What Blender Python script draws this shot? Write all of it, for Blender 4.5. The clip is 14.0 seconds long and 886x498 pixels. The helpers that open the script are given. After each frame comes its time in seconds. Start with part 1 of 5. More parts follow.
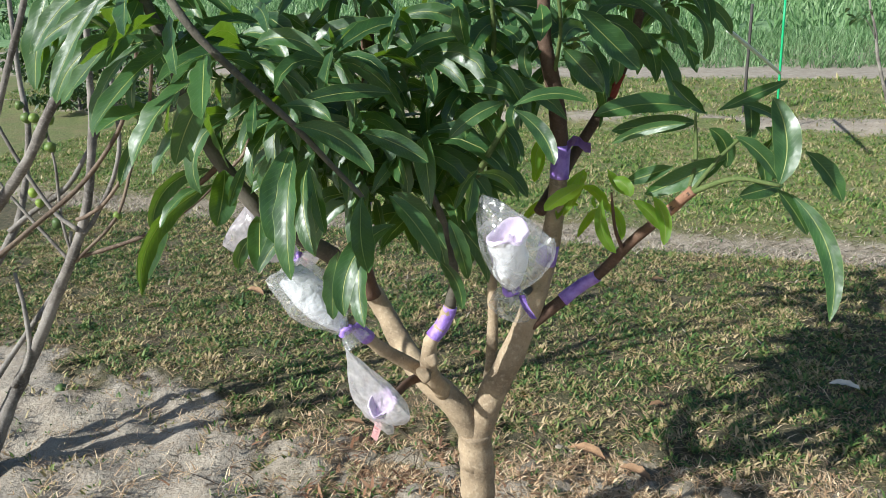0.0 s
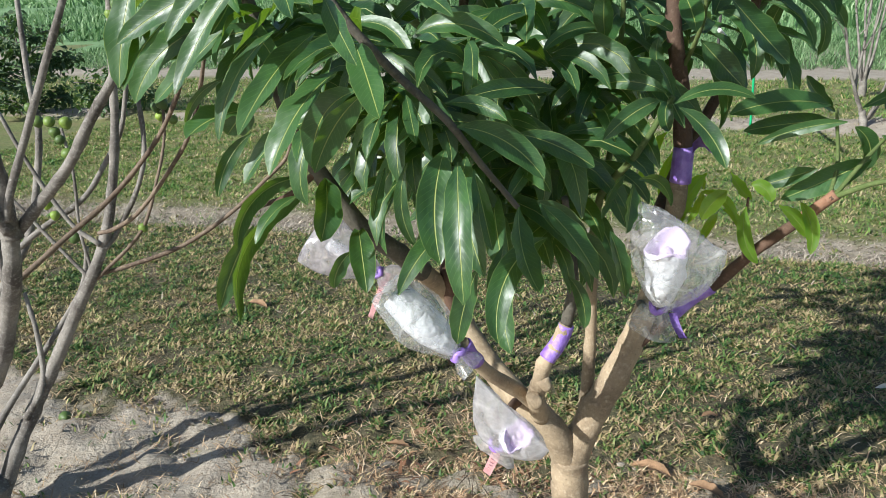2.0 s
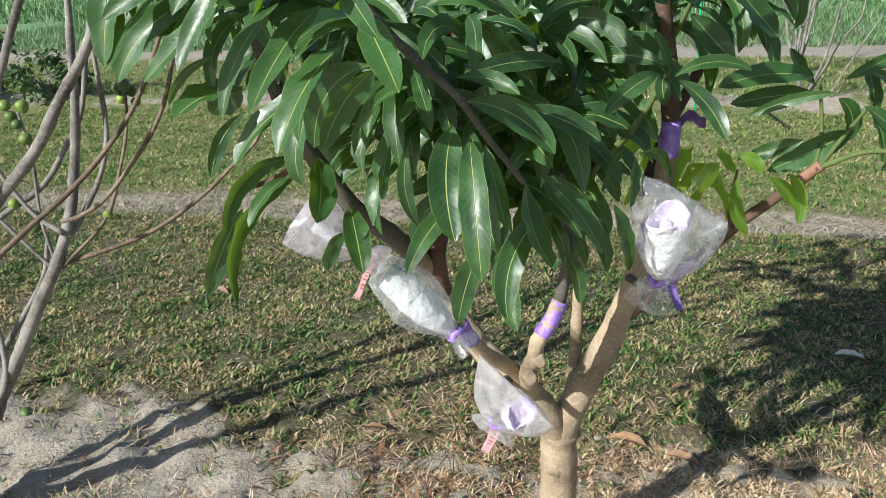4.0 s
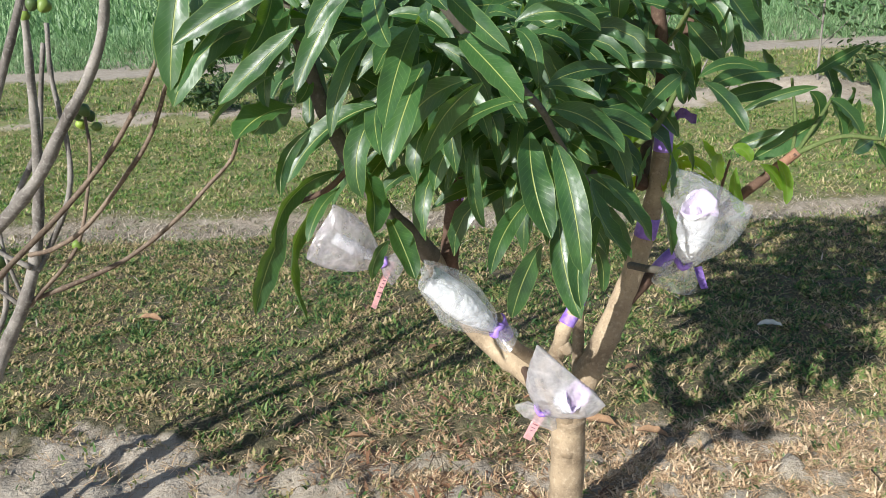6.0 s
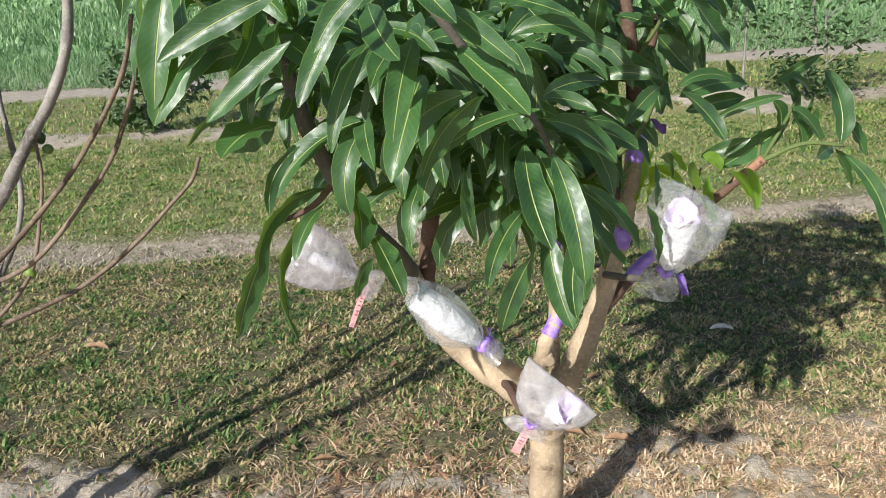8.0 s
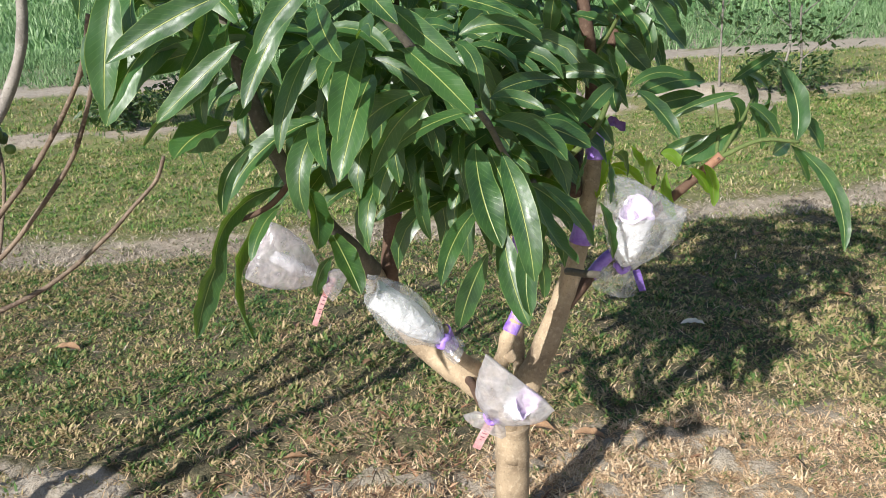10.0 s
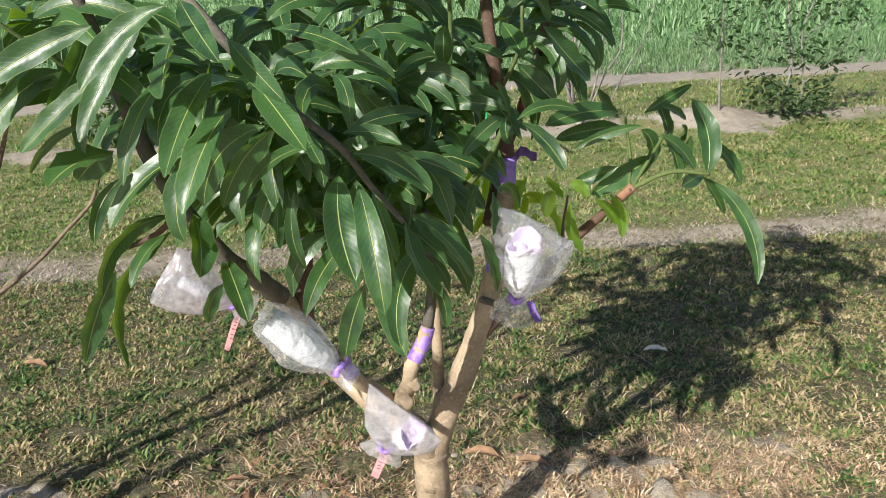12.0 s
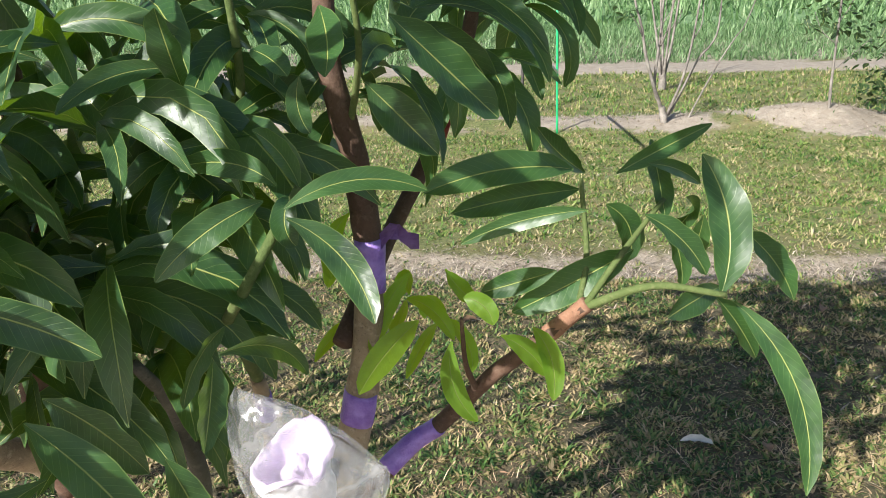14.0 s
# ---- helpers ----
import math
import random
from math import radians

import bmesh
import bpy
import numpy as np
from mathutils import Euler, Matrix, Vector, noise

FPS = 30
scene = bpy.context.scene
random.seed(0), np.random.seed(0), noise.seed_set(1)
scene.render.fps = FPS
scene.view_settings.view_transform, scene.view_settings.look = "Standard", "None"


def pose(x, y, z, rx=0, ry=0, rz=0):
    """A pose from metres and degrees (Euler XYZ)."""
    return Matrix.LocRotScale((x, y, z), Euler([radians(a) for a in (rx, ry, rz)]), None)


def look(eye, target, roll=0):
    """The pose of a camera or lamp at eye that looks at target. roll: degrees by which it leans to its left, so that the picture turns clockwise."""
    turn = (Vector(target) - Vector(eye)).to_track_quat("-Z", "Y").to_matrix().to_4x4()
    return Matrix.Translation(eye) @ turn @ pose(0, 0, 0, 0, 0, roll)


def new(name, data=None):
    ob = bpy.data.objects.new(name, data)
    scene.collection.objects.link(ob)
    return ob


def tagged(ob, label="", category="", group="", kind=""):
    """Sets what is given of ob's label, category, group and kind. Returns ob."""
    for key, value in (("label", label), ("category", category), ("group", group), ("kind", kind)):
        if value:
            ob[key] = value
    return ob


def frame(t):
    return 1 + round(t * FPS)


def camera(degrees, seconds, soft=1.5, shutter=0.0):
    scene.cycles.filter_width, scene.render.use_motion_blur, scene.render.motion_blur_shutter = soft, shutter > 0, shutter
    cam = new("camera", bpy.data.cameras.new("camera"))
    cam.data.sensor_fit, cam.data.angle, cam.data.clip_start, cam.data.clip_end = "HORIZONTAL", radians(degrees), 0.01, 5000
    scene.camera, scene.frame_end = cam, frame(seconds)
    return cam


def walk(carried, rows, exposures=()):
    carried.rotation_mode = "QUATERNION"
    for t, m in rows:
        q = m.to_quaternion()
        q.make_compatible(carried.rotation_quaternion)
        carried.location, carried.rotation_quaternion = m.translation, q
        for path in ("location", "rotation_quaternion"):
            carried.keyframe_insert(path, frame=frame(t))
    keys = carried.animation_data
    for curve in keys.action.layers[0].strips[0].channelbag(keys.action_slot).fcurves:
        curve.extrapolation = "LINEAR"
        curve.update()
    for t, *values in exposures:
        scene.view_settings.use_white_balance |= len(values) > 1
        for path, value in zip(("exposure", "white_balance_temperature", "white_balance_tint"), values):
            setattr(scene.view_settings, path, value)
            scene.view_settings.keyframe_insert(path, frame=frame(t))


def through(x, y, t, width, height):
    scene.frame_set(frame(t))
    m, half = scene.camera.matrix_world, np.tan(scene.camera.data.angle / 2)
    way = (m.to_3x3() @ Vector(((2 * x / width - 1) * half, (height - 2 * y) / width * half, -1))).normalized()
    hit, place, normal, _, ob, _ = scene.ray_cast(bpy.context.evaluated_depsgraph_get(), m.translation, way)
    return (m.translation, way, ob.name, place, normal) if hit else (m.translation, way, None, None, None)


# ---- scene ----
cam = camera(57.7, 14.0, 0.7)
METRES, EYE, TILT, LEAN, TURN = 2.1, 1.444, -17.7, 1.7, 0.0
ROWS = [
    (0.0, 0.0, 0.0, 0.0, 0.0, 0.0, -0.0),
    (0.5, -0.0312, 0.0106, 0.0012, 0.27, 0.08, -0.17),
    (1.0, -0.085, 0.0353, 0.0155, 0.1, 0.22, -0.24),
    (1.5, -0.1303, 0.0627, 0.0142, -1.83, 0.39, 0.27),
    (2.0, -0.1558, 0.0823, 0.0112, -3.89, 0.18, 0.96),
    (2.5, -0.1638, 0.0922, 0.0103, -5.38, -0.34, 1.32),
    (3.0, -0.1709, 0.0897, 0.0099, -5.72, -0.68, 1.44),
    (3.5, -0.1784, 0.0935, 0.0088, -6.52, -1.01, 1.73),
    (6.0, -0.3544, 0.0949, 0.0172, -17.38, -1.36, 6.49),
    (6.5, -0.3837, 0.1077, 0.0212, -20.18, -0.83, 7.5),
    (7.0, -0.395, 0.111, 0.0227, -21.23, -0.75, 7.94),
    (7.5, -0.3971, 0.1125, 0.0228, -21.68, -0.82, 8.1),
    (8.0, -0.3948, 0.1155, 0.0225, -22.13, -0.86, 8.21),
    (10.5, -0.3735, 0.1009, 0.0201, -23.36, -1.3, 8.66),
    (11.0, -0.3693, 0.0974, 0.0207, -23.28, -1.29, 8.55),
    (11.5, -0.3357, 0.0736, 0.0203, -22.91, -0.53, 8.27),
    (12.0, -0.2725, 0.0557, 0.0144, -21.99, 0.21, 7.85),
    (12.5, -0.2073, 0.1057, 0.0336, -21.17, 0.52, 7.65),
    (13.0, -0.1314, 0.1767, 0.0649, -20.62, 0.8, 7.59),
    (13.5, -0.0329, 0.248, 0.084, -17.77, 0.4, 5.98),
    (14.0, 0.0331, 0.3259, 0.1008, -15.25, -0.76, 4.52),
]
walk(cam, [(t, pose(0, 0, EYE, TILT, LEAN, TURN) @ pose(METRES * x, METRES * y, METRES * z, 90 + pitch, roll, yaw)) for t, x, y, z, yaw, pitch, roll in ROWS], exposures=[(0.0, 0.41, 5900, 5), (3.5, 0.41, 5900, 5), (6.5, 0.47, 6050, 8), (11.0, 0.50, 6200, 9), (12.5, 0.46, 6250, 9), (13.5, 0.50, 6250, 10), (14.0, 0.74, 6250, 10)])

# ---- light ----
SUN_AZ, SUN_EL = 33.0, 29.5          # the way the light travels over the ground, its height above the horizon
world = bpy.data.worlds.new("sky")
scene.world = world
world.use_nodes = True
wn = world.node_tree
sky = wn.nodes.new("ShaderNodeTexSky")
sky.sky_type, sky.sun_disc = "NISHITA", False
sky.sun_elevation, sky.sun_rotation = radians(SUN_EL), radians(270 - SUN_AZ)
sky.air_density, sky.dust_density = 1.0, 1.2
wn.links.new(sky.outputs[0], wn.nodes["Background"].inputs[0])
wn.nodes["Background"].inputs[1].default_value = 0.076
sun = new("sun", bpy.data.lights.new("sun", "SUN"))
sun.data.energy, sun.data.angle, sun.data.color = 5.0, radians(0.55), (1.0, 0.94, 0.85)
ca, sa, ce, se = math.cos(radians(SUN_AZ)), math.sin(radians(SUN_AZ)), math.cos(radians(SUN_EL)), math.sin(radians(SUN_EL))
sun.matrix_world = look((-6 * ca * ce, -6 * sa * ce, 6 * se), (0, 0, 0))


# ---- materials ----
class Nodes:
    """A small helper to write node materials."""

    def __init__(self, name):
        self.mat = bpy.data.materials.new(name)
        self.mat.use_nodes = True
        self.tree = self.mat.node_tree
        self.bsdf = self.tree.nodes["Principled BSDF"]
        self.out = self.tree.nodes["Material Output"]

    def add(self, kind):
        return self.tree.nodes.new("ShaderNode" + kind)

    def put(self, socket, value):
        if isinstance(value, bpy.types.NodeSocket):
            self.tree.links.new(value, socket)
        elif isinstance(value, tuple) and len(value) == 3 and socket.type == "RGBA":
            socket.default_value = (*value, 1)
        else:
            socket.default_value = value

    def noise(self, scale, detail=4.0, rough=0.55, vec=None):
        node = self.add("TexNoise")
        node.inputs["Scale"].default_value, node.inputs["Detail"].default_value, node.inputs["Roughness"].default_value = scale, detail, rough
        if vec is None:
            vec = self.coord()
        self.put(node.inputs["Vector"], vec)
        return node.outputs[0]

    def coord(self):
        return self.add("TexCoord").outputs["Object"]

    def place(self):
        return self.add("NewGeometry").outputs["Position"]

    def math(self, op, a, b=0.0, c=0.0, clamp=False):
        node = self.add("Math")
        node.operation, node.use_clamp = op, clamp
        for socket, value in zip(node.inputs, (a, b, c)):
            self.put(socket, value)
        return node.outputs[0]

    def ramp(self, value, low, high, a=0.0, b=1.0):
        node = self.add("MapRange")
        node.clamp = True
        for socket, v in zip(node.inputs, (value, low, high, a, b)):
            self.put(socket, v)
        return node.outputs[0]

    def mix(self, fac, a, b, mode="MIX"):
        node = self.add("Mix")
        node.data_type, node.blend_type = "RGBA", mode
        self.put(node.inputs[0], fac)
        self.put(node.inputs[6], a)
        self.put(node.inputs[7], b)
        return node.outputs[2]

    def bump(self, height, strength=0.3, distance=0.01):
        node = self.add("Bump")
        node.inputs["Strength"].default_value, node.inputs["Distance"].default_value = strength, distance
        self.put(node.inputs["Height"], height)
        self.put(self.bsdf.inputs["Normal"], node.outputs[0])
        return node.outputs[0]

    def set(self, **values):
        for key, value in values.items():
            self.put(self.bsdf.inputs[key.replace("_", " ")], value)
        return self


def leaf_material(name, top, light, through, share, gloss=0.34):
    n = Nodes(name)
    uv = n.add("TexCoord").outputs["UV"]
    sep = n.add("SeparateXYZ")
    n.put(sep.inputs[0], uv)
    across = n.math("ABSOLUTE", n.math("SUBTRACT", sep.outputs[0], 0.5))
    rnd = n.add("ObjectInfo").outputs["Random"]
    rib = n.ramp(across, 0.010, 0.026, 1.0, 0.0)
    slant = n.math("SUBTRACT", n.math("MULTIPLY", sep.outputs[1], 16.0), n.math("MULTIPLY", across, 5.0))
    saw = n.math("ABSOLUTE", n.math("SUBTRACT", n.math("FRACT", slant), 0.5))
    vein = n.math("MULTIPLY", n.ramp(saw, 0.02, 0.06, 1.0, 0.0), n.ramp(across, 0.36, 0.47, 1.0, 0.0))
    edge = n.ramp(across, 0.47, 0.492)
    blotch = n.noise(26, 5, 0.6, n.place())
    base = n.mix(n.ramp(blotch, 0.35, 0.7), top, light)
    base = n.mix(n.math("MULTIPLY", n.math("POWER", rnd, 2.0), 0.85), base, light)
    base = n.mix(n.math("MULTIPLY", vein, 0.38), base, (0.17, 0.27, 0.08))
    base = n.mix(n.math("MULTIPLY", edge, 0.6), base, (0.26, 0.34, 0.09))
    base = n.mix(n.math("MULTIPLY", rib, 0.85), base, (0.42, 0.46, 0.13))
    speck = n.ramp(n.noise(210, 2, 0.5, n.place()), 0.70, 0.78)
    dust = n.math("MULTIPLY", n.ramp(n.noise(9, 4, 0.6, n.place()), 0.5, 0.75), 0.07)
    base = n.mix(dust, base, (0.20, 0.24, 0.20))
    base = n.mix(n.math("MULTIPLY", speck, 0.3), base, (0.16, 0.14, 0.07))
    rough = n.ramp(n.noise(40, 4, 0.6, n.place()), 0.3, 0.75, gloss - 0.06, gloss + 0.16)
    n.set(Base_Color=base, Roughness=rough, IOR=1.6)
    height = n.math("SUBTRACT", n.math("MULTIPLY", n.noise(90, 3, 0.5, n.place()), 0.35), n.math("MULTIPLY", n.math("MAXIMUM", n.math("MULTIPLY", vein, 0.06), rib), 0.7))
    quilt = n.math("MULTIPLY", n.ramp(saw, 0.0, 0.4), n.ramp(across, 0.1, 0.45, 1.0, 0.3))
    height = n.math("ADD", height, n.math("ADD", n.math("MULTIPLY", quilt, 0.014), n.math("MULTIPLY", n.noise(30, 2, 0.5, n.place()), 1.3)))
    nrm = n.bump(height, 0.55, 0.0022)
    trans = n.add("BsdfTranslucent")
    n.put(trans.inputs["Color"], n.mix(n.math("MULTIPLY", rib, 0.5), through, (0.30, 0.40, 0.10)))
    n.put(trans.inputs["Normal"], nrm)
    mixer = n.add("MixShader")
    mixer.inputs[0].default_value = share
    n.put(mixer.inputs[1], n.bsdf.outputs[0])
    n.put(mixer.inputs[2], trans.outputs[0])
    n.put(n.out.inputs[0], mixer.outputs[0])
    return n.mat


def bark_material(name, dark, pale, spots, scale=1.0, rough=0.85):
    n = Nodes(name)
    pos = n.place()
    big = n.ramp(n.noise(9 * scale, 5, 0.6, pos), 0.35, 0.7)
    fine = n.noise(120 * scale, 4, 0.6, pos)
    base = n.mix(big, dark, pale)
    base = n.mix(n.ramp(fine, 0.52, 0.72, 0.0, 0.55), base, spots)
    base = n.mix(n.ramp(n.noise(260 * scale, 2, 0.5, pos), 0.62, 0.72, 0.0, 0.5), base, (dark[0] * 0.5, dark[1] * 0.5, dark[2] * 0.5))
    n.set(Base_Color=base, Roughness=rough)
    n.bump(n.math("ADD", n.math("MULTIPLY", fine, 0.7), n.noise(45 * scale, 5, 0.65, pos)), 0.55, 0.004)
    return n.mat


def plain(name, colour, rough=0.6, vary=0.25, scale=30.0, bump=0.2, depth=0.002):
    n = Nodes(name)
    pos = n.place()
    grain = n.noise(scale, 5, 0.6, pos)
    lo = tuple(c * (1 - vary) for c in colour)
    hi = tuple(min(1, c * (1 + vary)) for c in colour)
    base = n.mix(n.ramp(grain, 0.3, 0.7), lo, hi)
    base = n.mix(n.ramp(n.noise(scale * 7, 3, 0.5, pos), 0.4, 0.8, 0.0, 0.35), base, lo)
    n.set(Base_Color=base, Roughness=rough)
    n.bump(n.noise(scale * 4, 4, 0.6, pos), bump, depth)
    return n.mat


def blade_material(name, colours, share=0.3, rough=0.55, clump=1.0):
    """Blades that are joined in one mesh: each island takes its own colour."""
    n = Nodes(name)
    rnd = n.add("NewGeometry").outputs["Random Per Island"]
    ramp = n.add("ValToRGB")
    el = ramp.color_ramp.elements
    while len(el) < len(colours):
        el.new(0.5)
    for e, (at, c) in zip(el, colours):
        e.position, e.color = at, (*c, 1)
    patch = n.math("ADD", n.math("MULTIPLY", n.noise(2.2, 4, 0.6, n.place()), clump), n.math("MULTIPLY", n.noise(16, 3, 0.6, n.place()), clump))
    n.put(ramp.inputs[0], n.math("ADD", n.math("MULTIPLY", rnd, 0.85), n.math("SUBTRACT", patch, 0.94 * clump), clamp=True))
    col = ramp.outputs[0]
    n.set(Base_Color=col, Roughness=rough)
    trans = n.add("BsdfTranslucent")
    n.put(trans.inputs["Color"], col)
    mixer = n.add("MixShader")
    mixer.inputs[0].default_value = share
    n.put(mixer.inputs[1], n.bsdf.outputs[0])
    n.put(mixer.inputs[2], trans.outputs[0])
    n.put(n.out.inputs[0], mixer.outputs[0])
    return n.mat


def film_material(name, tint, clear, haze=0.7):
    """Thin polythene: partly clear, partly milky, with a glossy creased skin."""
    n = Nodes(name)
    pos = n.place()
    fold = n.math("ABSOLUTE", n.math("SUBTRACT", n.noise(11, 2, 0.5, pos), 0.5))
    fine = n.math("ABSOLUTE", n.math("SUBTRACT", n.noise(27, 2, 0.5, pos), 0.5))
    crease = n.math("MULTIPLY", n.ramp(fold, 0.0, 0.035), n.ramp(fine, 0.0, 0.03, 0.55, 1.0))
    height = n.math("ADD", n.math("MULTIPLY", n.math("ADD", fold, fine), 2.2), n.math("MULTIPLY", n.noise(60, 2, 0.5, pos), 0.35))
    n.set(Base_Color=tint, Roughness=0.14, IOR=1.5)
    nrm = n.bump(height, 0.75, 0.006)
    trans = n.add("BsdfTranslucent")
    n.put(trans.inputs["Color"], tint)
    n.put(trans.inputs["Normal"], nrm)
    milky = n.add("MixShader")
    milky.inputs[0].default_value = 1 - haze
    n.put(milky.inputs[1], n.bsdf.outputs[0])
    n.put(milky.inputs[2], trans.outputs[0])
    glass = n.add("BsdfTransparent")
    n.put(glass.inputs[0], (0.97, 0.97, 0.98))
    gloss = n.add("BsdfGlossy")
    gloss.inputs["Roughness"].default_value = 0.12
    n.put(gloss.inputs["Normal"], nrm)
    skin = n.add("MixShader")
    skin.inputs[0].default_value = 0.10
    n.put(skin.inputs[1], glass.outputs[0])
    n.put(skin.inputs[2], gloss.outputs[0])
    mixer = n.add("MixShader")
    body = n.math("MULTIPLY", n.ramp(n.noise(30, 4, 0.65, pos), 0.3, 0.72, 0.5, 1.25), 1 - clear)
    n.put(mixer.inputs[0], n.math("ADD", body, n.math("MULTIPLY", n.math("SUBTRACT", 1.0, crease), 0.12), clamp=True))
    n.put(mixer.inputs[1], skin.outputs[0])
    n.put(mixer.inputs[2], milky.outputs[0])
    n.put(n.out.inputs[0], mixer.outputs[0])
    return n.mat


LEAF = leaf_material("mango leaf", (0.009, 0.036, 0.016), (0.046, 0.118, 0.030), (0.32, 0.55, 0.02), 0.18, 0.36)
YOUNG = leaf_material("young mango leaf", (0.10, 0.22, 0.02), (0.16, 0.30, 0.03), (0.55, 0.78, 0.03), 0.55, 0.4)
SHRUB = leaf_material("shrub leaf", (0.02, 0.05, 0.02), (0.04, 0.085, 0.03), (0.12, 0.24, 0.03), 0.25, 0.5)
BARK = bark_material("mango bark", (0.21, 0.155, 0.10), (0.50, 0.385, 0.255), (0.58, 0.47, 0.34))
# Grey wood; on the upper arm its darkness also holds the crown's shade.
GREY_BARK = bark_material("grey mango bark", (0.075, 0.066, 0.05), (0.15, 0.132, 0.105), (0.20, 0.18, 0.15))
BROWN_BARK = bark_material("brown mango bark", (0.075, 0.045, 0.032), (0.15, 0.085, 0.055), (0.20, 0.14, 0.10))
GREEN_STEM = bark_material("green shoot", (0.08, 0.12, 0.03), (0.15, 0.19, 0.06), (0.20, 0.22, 0.09))
FIG_BARK = bark_material("fig bark", (0.10, 0.085, 0.073), (0.33, 0.30, 0.265), (0.47, 0.44, 0.40))
FIG_TWIG = bark_material("young fig bark", (0.10, 0.068, 0.048), (0.26, 0.195, 0.14), (0.40, 0.31, 0.22))
GRAFT_CUT = bark_material("healed bark", (0.26, 0.13, 0.08), (0.38, 0.21, 0.13), (0.42, 0.27, 0.18))
RED_BARK = bark_material("red healed bark", (0.22, 0.035, 0.025), (0.36, 0.07, 0.045), (0.30, 0.12, 0.08))
TAPE = Nodes("purple tape")
TAPE.set(Base_Color=TAPE.mix(TAPE.ramp(TAPE.noise(35, 4, 0.6, TAPE.place()), 0.3, 0.7), (0.22, 0.10, 0.50), (0.46, 0.31, 0.80)), Roughness=0.42)
TAPE.bump(TAPE.noise(70, 4, 0.6, TAPE.place()), 0.8, 0.004)
TAPE = TAPE.mat
FILM = film_material("clear polythene", (0.98, 0.98, 0.99), 0.78, 0.45)
FILM_MILKY = film_material("milky polythene", (0.92, 0.88, 0.90), 0.52, 0.5)
FILM_DULL = film_material("dull polythene", (0.85, 0.78, 0.83), 0.62, 0.5)


def paper_material():
    n = Nodes("white wrap")
    fold = n.math("ABSOLUTE", n.math("SUBTRACT", n.noise(22, 2, 0.5, n.place()), 0.5))
    n.set(Base_Color=n.mix(n.ramp(n.noise(14, 3, 0.5, n.place()), 0.35, 0.65), (0.86, 0.87, 0.91), (0.95, 0.96, 0.97)), Roughness=0.3)
    nrm = n.bump(n.math("ADD", n.math("MULTIPLY", fold, 3.0), n.noise(55, 2, 0.5, n.place())), 0.8, 0.007)
    trans = n.add("BsdfTranslucent")
    n.put(trans.inputs["Color"], (0.95, 0.95, 0.97))
    n.put(trans.inputs["Normal"], nrm)
    mixer = n.add("MixShader")
    mixer.inputs[0].default_value = 0.28
    n.put(mixer.inputs[1], n.bsdf.outputs[0])
    n.put(mixer.inputs[2], trans.outputs[0])
    n.put(n.out.inputs[0], mixer.outputs[0])
    return n.mat


PAPER = paper_material()
LILAC = plain("lilac wrap", (0.78, 0.64, 0.84), 0.45, 0.12, 30, 0.5, 0.003)
PINK = plain("pink ribbon", (0.86, 0.48, 0.48), 0.6, 0.12, 40, 0.3)
INK = plain("faded ink", (0.30, 0.14, 0.17), 0.6, 0.2, 60)
FIG_SKIN = Nodes("unripe fig")
# Random tone per fig; the dark end stands in for figs in shade.
FIG_SKIN.set(Base_Color=FIG_SKIN.mix(FIG_SKIN.math("POWER", FIG_SKIN.add("ObjectInfo").outputs["Random"], 2.0), (0.06, 0.105, 0.03), (0.30, 0.42, 0.06)), Roughness=0.5)
FIG_SKIN.bump(FIG_SKIN.noise(180, 3, 0.5, FIG_SKIN.place()), 0.3, 0.002)
FIG_SKIN = FIG_SKIN.mat
DEAD = plain("dead leaf", (0.31, 0.185, 0.10), 0.75, 0.35, 35, 0.5, 0.003)
PALE_DEAD = plain("bleached leaf", (0.62, 0.58, 0.50), 0.7, 0.15, 35, 0.4)
STAKE = plain("green plastic", (0.03, 0.42, 0.16), 0.4, 0.15, 20)
PIPE = plain("white pipe", (0.72, 0.72, 0.70), 0.4, 0.1, 15)
DARK_POLE = plain("dark pole", (0.06, 0.055, 0.05), 0.7, 0.3, 20)
GRASS = blade_material("turf blades", [(0.0, (0.035, 0.085, 0.02)), (0.28, (0.10, 0.19, 0.045)), (0.5, (0.22, 0.285, 0.08)), (0.72, (0.38, 0.30, 0.14)), (1.0, (0.56, 0.44, 0.25))], 0.28, 0.55, clump=1.6)
GRASS_FAR = blade_material("far turf blades", [(0.0, (0.05, 0.14, 0.028)), (0.3, (0.17, 0.30, 0.06)), (0.6, (0.30, 0.355, 0.10)), (0.78, (0.40, 0.32, 0.16)), (1.0, (0.60, 0.51, 0.29))], 0.3, 0.5, clump=1.5)
CROP = blade_material("field crop blades", [(0.0, (0.055, 0.13, 0.042)), (0.35, (0.16, 0.29, 0.11)), (0.75, (0.29, 0.43, 0.20)), (1.0, (0.40, 0.50, 0.29))], 0.32, 0.5)
STRAW = blade_material("dry straw", [(0.0, (0.24, 0.14, 0.07)), (0.25, (0.52, 0.345, 0.20)), (0.6, (0.76, 0.565, 0.36)), (1.0, (0.90, 0.76, 0.55))], 0.15, 0.65, 0.6)
LITTER = blade_material("grey litter", [(0.0, (0.17, 0.135, 0.10)), (0.35, (0.34, 0.285, 0.22)), (0.7, (0.54, 0.46, 0.37)), (1.0, (0.70, 0.61, 0.49))], 0.1, 0.8, 0.5)
DRY_GRASS = blade_material("withered blades", [(0.0, (0.16, 0.11, 0.07)), (0.35, (0.31, 0.215, 0.125)), (0.7, (0.47, 0.345, 0.20)), (1.0, (0.62, 0.49, 0.31))], 0.15, 0.75, 0.5)
